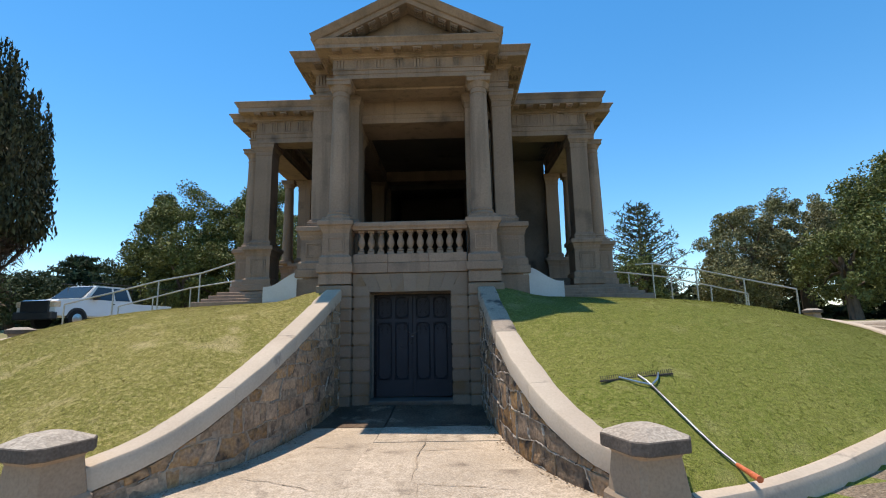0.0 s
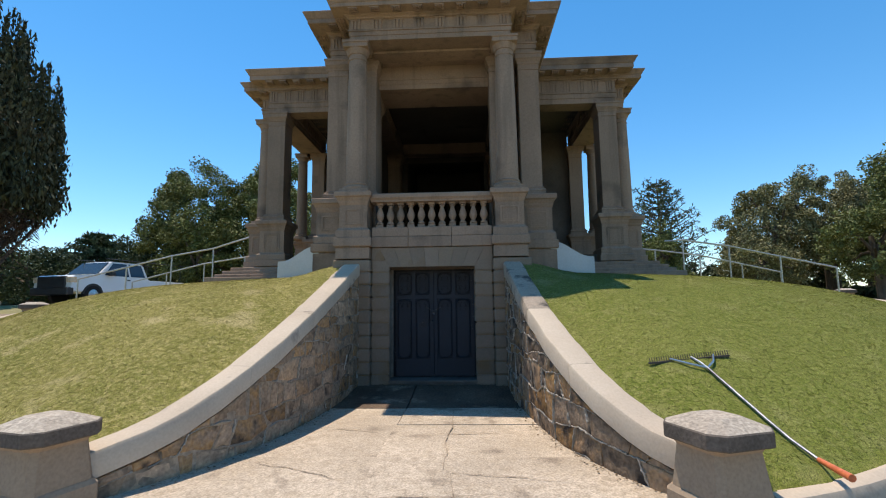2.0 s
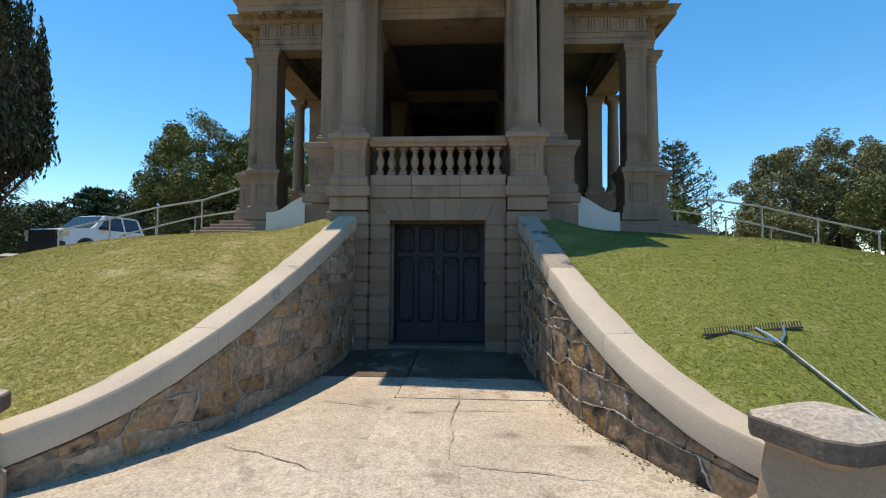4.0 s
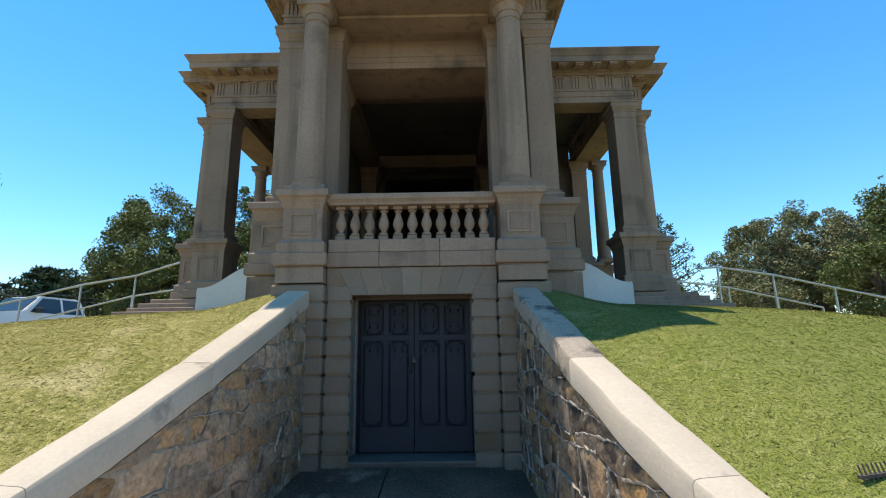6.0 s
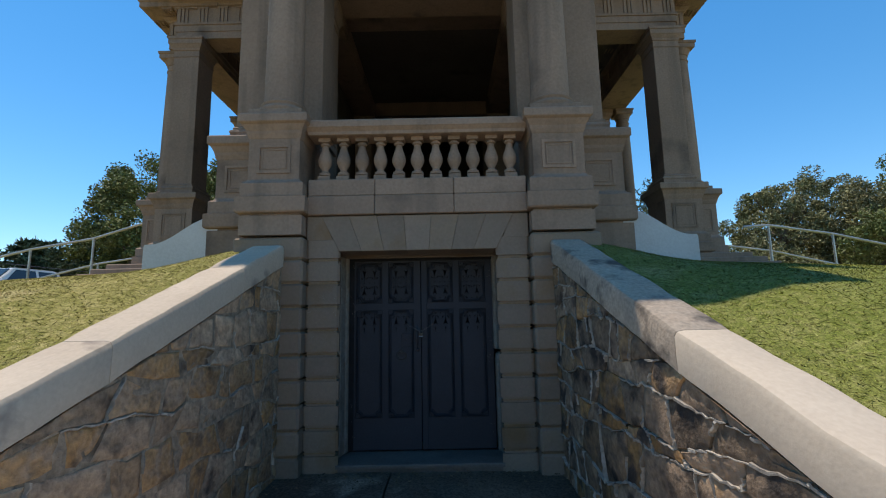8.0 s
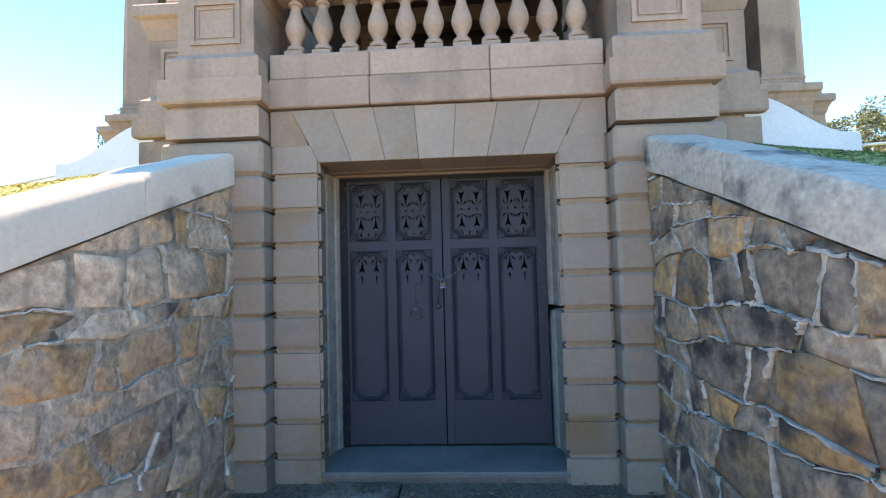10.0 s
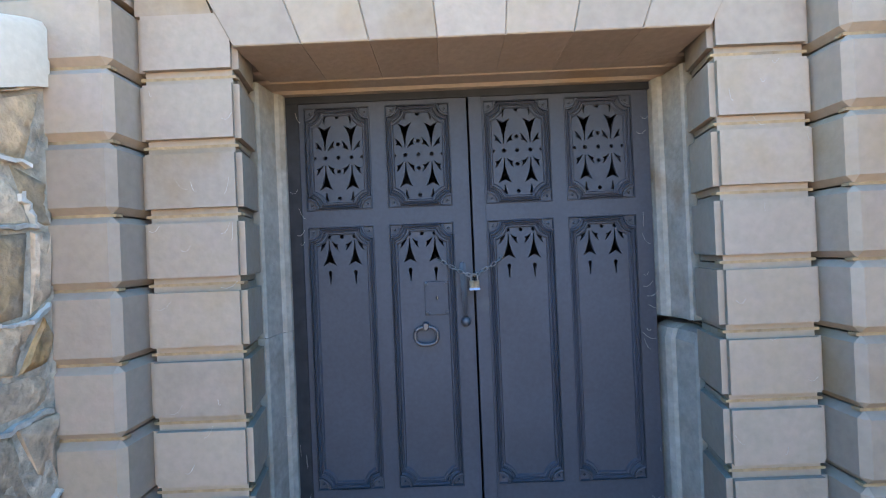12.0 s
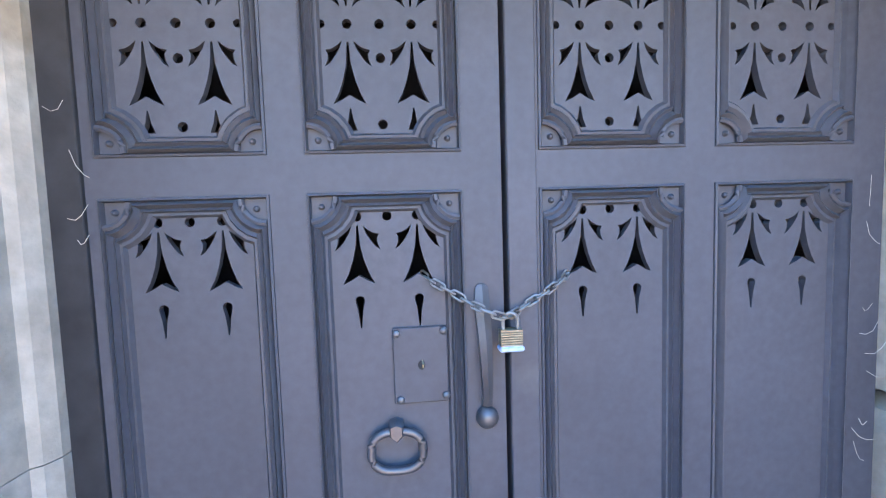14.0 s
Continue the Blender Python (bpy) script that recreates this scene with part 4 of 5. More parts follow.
def door_panel(leaf_ob, x0, x1, z0, z1, upper):
    """A raised and moulded panel with scooped corners and cut-out spears."""
    cx = (x0 + x1) / 2
    R = 0.046
    holes = []
    if upper:
        cz = (z0 + z1) / 2 + 0.006
        for m in (-0.055, 0.055):
            holes.append(dot(cx + m, cz))
            for up in (False, True):
                e = 1 if up else -1
                holes.append(spear(cx + m, cz + e * 0.030, up))
                holes.append(wedge(cx + m, cz + e * 0.142, up))
                for sd in (-1, 1):
                    holes.append(leaf(cx + m, cz + e * 0.028, sd, up))
        holes += [dot(cx, cz), dot(cx, cz - 0.057), dot(cx, cz + 0.057), dot(cx, cz - 0.17), dot(cx, cz + 0.17), dot(cx - 0.099, cz, 0.007), dot(cx + 0.099, cz, 0.007)]
    else:
        cz = z1 - 0.042
        for m in (-0.053, 0.053):
            holes.append(dot(cx + m, cz))
            holes.append(spear(cx + m, cz - 0.016, False))
            holes.append(drop(cx + m, cz - 0.150))
            for sd in (-1, 1):
                holes.append(leaf(cx + m, cz - 0.016, sd, False))
        holes.append(dot(cx, cz))
    g = 0.004
    plate = pierced([(x0 + g, z0 + g), (x1 - g, z0 + g), (x1 - g, z1 - g), (x0 + g, z1 - g)], holes, 0.012, 0.028)
    panel = part("panel", plate, DOORPAINT, leaf_ob)
    # the moulding, cut back at the corners by quarter rounds
    m = 0.006
    corner = [(x0 + m, z0 + m, 0), (x1 - m, z0 + m, 1), (x1 - m, z1 - m, 2), (x0 + m, z1 - m, 3)]
    path = []
    for px, pz, k in corner:
        a0 = math.pi / 2 * k
        path += [(px + R * math.cos(a), pz + R * math.sin(a)) for a in [a0 + math.pi / 2 * (1 - i / 6) for i in range(7)]]
    bm = bmesh.new()
    frame_run(bm, path, [(-0.001, -0.0115), (0.0, 0.001), (0.008, 0.009), (0.0125, 0.001), (0.016, -0.003), (0.022, 0.003), (0.026, -0.005), (0.032, -0.004), (0.038, -0.0115)])
    part("panel_moulding", bm, DOORPAINT, panel, smooth=True)
    bm = bmesh.new()
    frame_run(bm, [(x0, z0), (x1, z0), (x1, z1), (x0, z1)], [(-0.004, -0.010), (0.0, 0.004), (0.005, 0.006), (0.008, 0.0), (0.0085, -0.008)])
    for px, pz, k in corner:
        sz = 1 if k < 2 else -1
        sx = 1 if k in (0, 3) else -1
        q = [bm.verts.new((px, 0.006, pz))] + [bm.verts.new((px + sx * (R - 0.002) * math.cos(a), 0.006, pz + sz * (R - 0.002) * math.sin(a))) for a in [math.pi / 2 * i / 6 for i in range(7)]]
        for i in range(1, 7):
            bm.faces.new((q[0], q[i], q[i + 1]))
        # raised quarter-round rib and stud
        arcp = [(px + sx * (R - 0.004) * math.cos(math.pi / 2 * i / 6), -0.001, pz + sz * (R - 0.004) * math.sin(math.pi / 2 * i / 6)) for i in range(7)]
        tube(bm, arcp, 0.0055, 6)
        sxp, szp = px + sx * 0.017, pz + sz * 0.017
        loft(bm, [[(sxp + r * math.cos(t * math.pi / 4), y, szp + r * math.sin(t * math.pi / 4)) for t in range(8)] for r, y in ((0.006, 0.007), (0.005, 0.001), (0.002, -0.002))])
    bmesh.ops.recalc_face_normals(bm, faces=bm.faces)
    part("panel_edge", bm, DOORPAINT, panel, smooth=True)


def vault_door():
    door = root("door_1", "slate-grey painted double vault door with pierced panels, chained shut", "door", kind="structure")
    leaves = []
    rails = [0.012, 0.32, 1.412, 1.480, 1.908, 1.945]
    for x0, x1, ps in ((-0.745, -0.003, ((-0.681, -0.406), (-0.343, -0.074))), (0.006, 0.748, ((0.066, 0.341), (0.401, 0.680)))):
        bm = bmesh.new()
        stiles = [x0, ps[0][0], ps[0][1], ps[1][0], ps[1][1], x1]
        for i in (0, 2, 4):
            box(bm, stiles[i], stiles[i + 1], 0.0, 0.05, rails[0], rails[-1])
        for a, b in ps:
            for i in (0, 2, 4):
                box(bm, a, b, 0.0, 0.05, rails[i], rails[i + 1])
        bmesh.ops.remove_doubles(bm, verts=bm.verts, dist=1e-5)
        lf = part("door_leaf", bm, DOORPAINT, door)
        for a, b in ps:
            door_panel(lf, a, b, rails[1], rails[2], False)
            door_panel(lf, a, b, rails[3], rails[4], True)
        leaves.append(lf)
    left = leaves[0]
    # added black strips for edge shade and grime; meeting bead along the seam
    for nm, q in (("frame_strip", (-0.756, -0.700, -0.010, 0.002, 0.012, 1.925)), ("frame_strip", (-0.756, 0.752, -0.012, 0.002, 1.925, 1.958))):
        part(nm, box(bmesh.new(), *q, 0.002), BLACK, door, "added dark strip for the jamb's shade and grime")
    part("meeting_bead", box(bmesh.new(), 0.006, 0.060, -0.006, 0.0, 0.012, 1.945, 0.002), DOORPAINT, leaves[1])
    # lock plate with four screws and a keyhole
    bm = box(bmesh.new(), -0.207, -0.108, 0.004, 0.013, 1.028, 1.168, 0.002)
    plate = part("lock_plate", bm, DOORPAINT, left)
    for x, z in ((-0.200, 1.158), (-0.115, 1.160), (-0.196, 1.036), (-0.113, 1.040)):
        bm = loft(bmesh.new(), [[(x + r * math.cos(t * math.pi / 5), y, z + r * math.sin(t * math.pi / 5)) for t in range(10)] for r, y in ((0.0075, 0.005), (0.007, -0.001), (0.0035, -0.0035))])
        part("screw", bm, IRONPAINT, plate, smooth=True)
    bm = loft(bmesh.new(), [[(-0.156 + r * math.cos(t * math.pi / 6), y, 1.098 + r * 1.3 * math.sin(t * math.pi / 6)) for t in range(12)] for r, y in ((0.007, 0.005), (0.0065, 0.0028))])
    part("keyhole", bm, BLACK, plate)
    bm = tube(bmesh.new(), [(-0.155, 0.003, 1.108), (-0.153, -0.0005, 1.102), (-0.154, 0.002, 1.094)], 0.0016, 6)
    part("keyhole_cover", bm, BRASS, plate)
    # ring pull
    pts = []
    for i in range(25):
        a = 2 * math.pi * i / 24
        c, s_ = math.cos(a), math.sin(a)
        pts.append((-0.206 + 0.047 * math.copysign(abs(c) ** 0.75, c), -0.006, 0.945 + 0.037 * math.copysign(abs(s_) ** 0.8, s_)))
    ring = part("ring_pull", tube(bmesh.new(), pts, 0.0078, 10), IRONPAINT, left, "oval iron ring pull", True)
    bm = loft(bmesh.new(), [[(-0.206 + x * k, y, 0.983 + z * k) for x, z in ((-0.013, 0.014), (0.0, 0.019), (0.013, 0.014), (0.012, -0.008), (0.0, -0.02), (-0.012, -0.008))] for k, y in ((1, 0.014), (1, -0.012), (0.75, -0.019))])
    bmesh.ops.recalc_face_normals(bm, faces=bm.faces)
    part("ring_clasp", bm, IRONPAINT, ring, smooth=True)
    # long pull handle with a round knob at its foot
    bm = loft(bmesh.new(), [[(-0.044 + dx - w, y, z), (-0.044 + dx, y - 0.005, z), (-0.044 + dx + w, y, z), (-0.044 + dx + w, y + 0.012, z), (-0.044 + dx - w, y + 0.012, z)]
                            for z, w, y, dx in ((1.243, 0.006, -0.004, 0), (1.236, 0.012, -0.006, 0), (1.20, 0.0135, -0.010, 0), (1.15, 0.012, -0.022, 0.002), (1.09, 0.010, -0.028, 0.003), (1.045, 0.008, -0.024, 0.004), (1.02, 0.009, -0.012, 0.004))])
    bmesh.ops.recalc_face_normals(bm, faces=bm.faces)
    pull = part("pull_handle", bm, IRONPAINT, left, "long flat iron pull handle", True)
    bm = loft(bmesh.new(), [[(-0.040 + r * math.cos(t * math.pi / 9), y, 0.998 + r * math.sin(t * math.pi / 9)) for t in range(18)] for r, y in ((0.018, 0.0), (0.021, -0.008), (0.020, -0.014), (0.013, -0.022), (0.004, -0.025))])
    part("handle_knob", bm, IRONPAINT, pull, smooth=True)
    # a black block stands in for the unlit vault behind the cut-outs
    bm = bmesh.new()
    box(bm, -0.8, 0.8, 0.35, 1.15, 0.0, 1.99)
    part("vault_void", bm, BLACK, temple, "black block standing in for the unlit vault")


vault_door()


def chain_and_padlock():
    """A sagging chain from cut-out to cut-out and the padlock that joins it."""
    chain = root("chain", "dull galvanised steel chain looped through the door's cut-outs", "chain")
    way = [(-0.150, 0.034, 1.262), (-0.135, 0.004, 1.252), (-0.115, -0.006, 1.240), (-0.09, -0.012, 1.226), (-0.068, -0.022, 1.212), (-0.045, -0.040, 1.202), (-0.022, -0.042, 1.192), (-0.004, -0.030, 1.186), (0.014, -0.018, 1.191), (0.035, -0.014, 1.204), (0.058, -0.012, 1.216), (0.078, -0.010, 1.227), (0.098, -0.006, 1.240), (0.115, 0.004, 1.251), (0.128, 0.034, 1.258)]
    pts = [Vector(p) for p in way]
    dist = [0.0]
    for a, b in zip(pts, pts[1:]):
        dist.append(dist[-1] + (b - a).length)

    def along(d):
        for i in range(len(pts) - 1):
            if d <= dist[i + 1] or i == len(pts) - 2:
                return pts[i].lerp(pts[i + 1], (d - dist[i]) / (dist[i + 1] - dist[i]))

    step, half, wid, wire = 0.0205, 0.0142, 0.0062, 0.0021
    n = int(dist[-1] / step)
    for i in range(n):
        d = (i + 0.5) * step
        c, t = along(d), (along(min(d + 0.008, dist[-1])) - along(max(d - 0.008, 0))).normalized()
        flat = Vector((0, -1, 0)) if i % 2 else t.cross(Vector((0, -1, 0)))
        side = (flat - t * flat.dot(t)).normalized()
        lp = []
        for k in range(15):
            a = 2 * math.pi * k / 14
            ca, sa = math.cos(a), math.sin(a)
            lp.append(c + t * (half - wid) * (1 if ca > 0.05 else -1 if ca < -0.05 else 0) + t * wid * ca + side * wid * sa)
        part("link", tube(bmesh.new(), lp, wire, 6), CHAINSTEEL, chain, smooth=True)
    lock = root("padlock", "small worn brass padlock with blue bumper on the chain", "padlock")
    bm = bmesh.new()
    for i in range(7):
        box(bm, -0.0205, 0.0195, -0.048, -0.026, 1.138 + 0.0042 * i, 1.1416 + 0.0042 * i, 0.0012)
    part("lock_body", bm, BRASS, lock, "layered brass body")
    part("bumper", box(bmesh.new(), -0.0225, 0.0215, -0.050, -0.024, 1.128, 1.138, 0.003), BLUEBUMP, lock, "pale blue bumper")
    sh = [(-0.0135, -0.037, 1.165), (-0.0135, -0.037, 1.180)] + [(-0.0005 - 0.013 * math.cos(a), -0.037, 1.182 + 0.013 * math.sin(a)) for a in [math.pi * i / 8 for i in range(9)]] + [(0.0125, -0.037, 1.165)]
    part("shackle", tube(bmesh.new(), sh, 0.0033, 8), CHAINSTEEL, lock, "rusty steel shackle", True)


chain_and_padlock()


def cobwebs():
    rng = random.Random(9)
    bm = bmesh.new()
    for k in range(64):
        side = rng.choice((-1, 1))
        x = side * (rng.uniform(0.752, 1.06) if k < 40 else rng.uniform(0.69, 0.75))
        z = rng.uniform(0.15, 1.9)
        y = PY - 0.004 if abs(x) > 0.78 else -0.014 if abs(x) < 0.75 else rng.uniform(-0.15, -0.03)
        ln = rng.uniform(0.015, 0.06)
        a = rng.uniform(0, 6.28)
        pts = [(x + ln * (t - 0.5) * math.cos(a), y - rng.uniform(0, 0.004), z + ln * (t - 0.5) * math.sin(a) - 0.012 * math.sin(3.1 * t)) for t in (0, 0.33, 0.66, 1)]
        tube(bm, pts, rng.uniform(0.0003, 0.0007), 4)
    tagged(part("cobweb", bm, WEB, None, "dusty cobweb threads and straw caught on the stone jambs"), category="cobweb", kind="stuff")


cobwebs()


def litter_scatter():
    """Dry leaves and grit gathered at the sill and along the wall feet."""
    rg = np.random.default_rng(31)
    bm = bmesh.new()
    for i in range(900):
        if i < 420:
            x, y = rg.uniform(-1.25, 1.25), -0.46 - abs(rg.normal(0, 0.22))
        else:
            sd = rg.choice((-1, 1))
            y = rg.uniform(-5.0, -0.6)
            x = sd * (inner(y) - 0.02 - abs(rg.normal(0, 0.07)))
        if abs(x) < 0.93 and y > -0.46:
            continue
        r, a = rg.uniform(0.006, 0.022), rg.uniform(0, 6.28)
        z = path_z(y) + 0.008
        q = [(x + r * math.cos(a + t) * (1 if k % 2 else 0.5), y + r * math.sin(a + t) * (1 if k % 2 else 0.5), z + rg.uniform(0, 0.012)) for k, t in enumerate((0, 1.6, 3.14, 4.7))]
        bm.faces.new([bm.verts.new(p) for p in q])
    tagged(part("leaf_litter", bm, DRYLEAF, None, "dry brown leaves and grit along the walls and sill"), category="leaf litter", kind="stuff")


litter_scatter()


# ---- handrails of the side paths ----
def handrail(s, y, rows, group):
    rail = root("handrail", "galvanised pipe handrail sloping down beside the side steps", "handrail", group)
    part("top_rail", tube(bmesh.new(), [(s * x, y, z) for x, z in rows], 0.022, 10), RAILSTEEL, rail, smooth=True)
    for x, z in rows[1:]:
        part("rail_post", tube(bmesh.new(), [(s * x, y, ground_z(s * x, y) - 0.05), (s * x, y, z)], 0.02, 10), RAILSTEEL, rail, smooth=True)
    return rail


for s in (-1, 1):
    handrail(s, 3.55, [(5.2, 3.2) if s < 0 else (5.75, 2.88), (6.2, 2.9), (7.35, 2.72), (8.6, 2.43), (9.95, 2.13)], "handrails of the side paths")
    handrail(s, 5.6, [(5.3, 2.98), (6.3, 2.88), (7.6, 2.70), (8.8, 2.42), (9.9, 2.16)], "handrails of the side paths")


# ---- long rake on the lawn ----
def rake():
    rk = root("lawn_rake", "wide rake with grey pole and orange grip on the lawn", "rake")

    def over(x, y, h):
        return Vector((x, y, ground_z(x, y) + h))
    a, b = over(2.385, -4.0, 0.03), over(3.22, -3.88, 0.025)
    d = (b - a).normalized()
    up = Vector((0, 0, 1))
    bm = bmesh.new()
    q = d.cross(up).normalized()
    loft(bm, [[p + q * u + up * v for u, v in ((-0.012, -0.010), (0.012, -0.010), (0.012, 0.006), (-0.012, 0.006))] for p in (a, b)])
    part("rake_bar", bm, RAKEWOOD, rk)
    for i in range(34):
        p = a.lerp(b, (i + 0.5) / 34)
        part("tine", tube(bmesh.new(), [p + up * 0.05 - q * 0.012, p - up * 0.02 + q * 0.012], 0.0045, 5), RAKEWOOD, rk)
    mid = a.lerp(b, 0.52)
    fork = over(2.88, -4.13, 0.03)
    for t in (0.26, 0.52, 0.80):
        k = a.lerp(b, t)
        part("brace", tube(bmesh.new(), [k + up * 0.02, k.lerp(fork, 0.6) + up * 0.015 + d * (t - 0.52) * 0.12, fork], 0.011, 8), STEEL, rk, "bright steel brace", True)
    end, grip = Vector((3.10, -5.47, 0.115)), over(3.12, -5.15, 0.035)
    way = [fork] + [over(fork.x + (grip.x - fork.x) * k, fork.y + (grip.y - fork.y) * k, 0.03) for k in (0.2, 0.4, 0.6, 0.8)] + [grip]
    part("pole", tube(bmesh.new(), way, 0.0125, 10), RAKEPOLE, rk, "grey aluminium pole with worn paint", True)
    part("grip", tube(bmesh.new(), [grip, grip.lerp(end, 0.3), end], [0.019, 0.020, 0.026], 12), ORANGE, rk, "orange plastic grip", True)


rake()


# ---- parked pickup ----
def pickup():
    """Built along +x (nose at +x), wheels on z = 0."""
    car = root("pickup_truck", "white pickup truck with black grille parked on the drive", "truck")
    L = [(-3.5, 0.62), (-3.5, 1.12), (-1.07, 1.14), (-0.97, 1.20), (-0.85, 1.84), (-0.6, 1.92), (0.75, 1.92), (0.95, 1.86), (1.55, 1.31), (1.75, 1.28), (2.62, 1.20), (2.82, 1.10), (2.86, 0.62), (2.80, 0.50), (-3.4, 0.50)]
    bm = bmesh.new()
    half = 0.97

    def width(z):
        return half - 0.22 * smooth_step(1.15, 1.95, z)
    loft(bm, [[(x, k * width(z), z) for x, z in L] for k in (-1, -0.985, 0, 0.985, 1)])
    bmesh.ops.recalc_face_normals(bm, faces=bm.faces)
    bmesh.ops.bevel(bm, geom=[e for e in bm.edges if e.is_manifold and e.calc_face_angle(0) > 0.5], offset=0.035, segments=2, affect="EDGES")
    body = part("body", bm, CARWHITE, car, smooth=True)
    for k in (-1, 1):
        for pts in (((0.1, 1.24), (0.1, 1.84), (0.80, 1.84), (1.36, 1.26)), ((-0.79, 1.26), (-0.70, 1.83), (0.0, 1.84), (0.0, 1.25))):
            bm = bmesh.new()
            loft(bm, [[(x, k * (width(z) + o), z) for x, z in pts] for o in (-0.02, 0.012)])
            bmesh.ops.recalc_face_normals(bm, faces=bm.faces)
            part("side_window", bm, GLASS, body, "dark tinted side window")
        bm = box(bmesh.new(), 1.02, 1.22, min(k * 0.98, k * 1.22), max(k * 0.98, k * 1.22), 1.24, 1.44, 0.03)
        part("wing_mirror", bm, CARBLACK, car, "black wing mirror")
        for x in (0.14,):
            part("door_handle", box(bmesh.new(), x - 0.1, x + 0.06, min(k * 0.96, k * 1.0), max(k * 0.96, k * 1.0), 1.06, 1.11, 0.01), CARBLACK, car)
        part("headlight", box(bmesh.new(), 2.60, 2.89, min(k * 0.73, k * 0.985), max(k * 0.73, k * 0.985), 0.88, 1.11, 0.02), LAMPLENS, car, "amber-cornered headlight")
    bm = bmesh.new()
    v = [bm.verts.new(p) for p in ((1.00, -0.72, 1.87), (1.60, -0.82, 1.32), (1.60, 0.82, 1.32), (1.00, 0.72, 1.87))]
    w = [bm.verts.new(q.co - Vector((0.06, 0, 0.06))) for q in v]
    bm.faces.new(v)
    bm.faces.new(w[::-1])
    for i in range(4):
        bm.faces.new((v[i], w[i], w[(i + 1) % 4], v[(i + 1) % 4]))
    bmesh.ops.recalc_face_normals(bm, faces=bm.faces)
    part("windscreen", bm, GLASS, body, "tinted windscreen reflecting the sky")
    part("grille", box(bmesh.new(), 2.78, 2.92, -0.72, 0.72, 0.66, 1.14, 0.02), CARBLACK, car, "black grille")
    part("front_bumper", box(bmesh.new(), 2.70, 2.99, -0.99, 0.99, 0.36, 0.68, 0.04), CARBLACK, car, "black front bumper")
    part("rear_bumper", box(bmesh.new(), -3.65, -3.48, -0.95, 0.95, 0.45, 0.65, 0.03), STEEL, car)
    part("bed_floor", box(bmesh.new(), -3.4, -1.1, -0.8, 0.8, 1.142, 1.15), CARBLACK, car)
    for y in (-0.8, 0.8):
        part("rack_rail", tube(bmesh.new(), [(-3.4, y, 2.02), (1.2, y, 2.02)], 0.015, 8), CARBLACK, car, "black ladder rack rail")
        for x in (-3.2, -1.05):
            part("rack_post", tube(bmesh.new(), [(x, y, 1.1), (x, y, 2.02)], 0.013, 8), CARBLACK, car)
    for x in (-2.2, 1.85):
        for k in (-1, 1):
            bm = loft(bmesh.new(), [[(x + r * math.cos(t * math.pi / 14), k * y, 0.39 + r * math.sin(t * math.pi / 14)) for t in range(28)] for r, y in ((0.33, 0.78), (0.385, 0.80), (0.39, 0.90), (0.385, 0.985), (0.34, 1.0))])
            bmesh.ops.recalc_face_normals(bm, faces=bm.faces)
            wheel = part("wheel", bm, TYRE, car, "black tyre", True)
            bm = loft(bmesh.new(), [[(x + r * math.cos(t * math.pi / 10), k * y, 0.39 + r * math.sin(t * math.pi / 10)) for t in range(20)] for r, y in ((0.24, 0.99), (0.22, 1.003), (0.10, 1.0), (0.06, 1.012))])
            bmesh.ops.recalc_face_normals(bm, faces=bm.faces)
            part("rim", bm, STEEL, wheel, "steel rim", True)
            bm = loft(bmesh.new(), [[(x + 0.47 * math.cos(math.pi * t / 14), k * y, 0.42 + 0.45 * math.sin(math.pi * t / 14)) for t in range(15)] for y in (0.90, 0.978)])
            bmesh.ops.recalc_face_normals(bm, faces=bm.faces)
            part("wheel_arch", bm, CARBLACK, body, "dark wheel arch")
    return car


truck = pickup()
TRUCK_AT = (-17.39, 14.54)
truck.matrix_basis = pose(TRUCK_AT[0], TRUCK_AT[1], outside(*TRUCK_AT) + 0.02, 0, 0, 260) @ Matrix.Scale(1.079, 4)


# ---- plants ----
def leaves_mesh(name, centers, normals_out, sizes, mat, seed, aspect=0.5):
    """Many small four-cornered leaves, one mesh."""
    rg = np.random.default_rng(seed)
    n = len(centers)
    d = rg.normal(size=(n, 3)) + normals_out
    d /= np.linalg.norm(d, axis=1, keepdims=True)
    e = rg.normal(size=(n, 3))
    e -= d * (e * d).sum(1, keepdims=True)
    e /= np.linalg.norm(e, axis=1, keepdims=True)
    s = sizes[:, None]
    pts = np.stack([centers - d * s * 0.5, centers + e * s * aspect * 0.5, centers + d * s * 0.5, centers - e * s * aspect * 0.5], 1).reshape(-1, 3)
    me = bpy.data.meshes.new(name)
    me.vertices.add(n * 4)
    me.vertices.foreach_set("co", pts.ravel())
    me.loops.add(n * 4)
    me.loops.foreach_set("vertex_index", np.arange(n * 4))
    me.polygons.add(n)
    me.polygons.foreach_set("loop_start", np.arange(n) * 4)
    me.update(calc_edges=True)
    me.materials.append(mat)
    return me


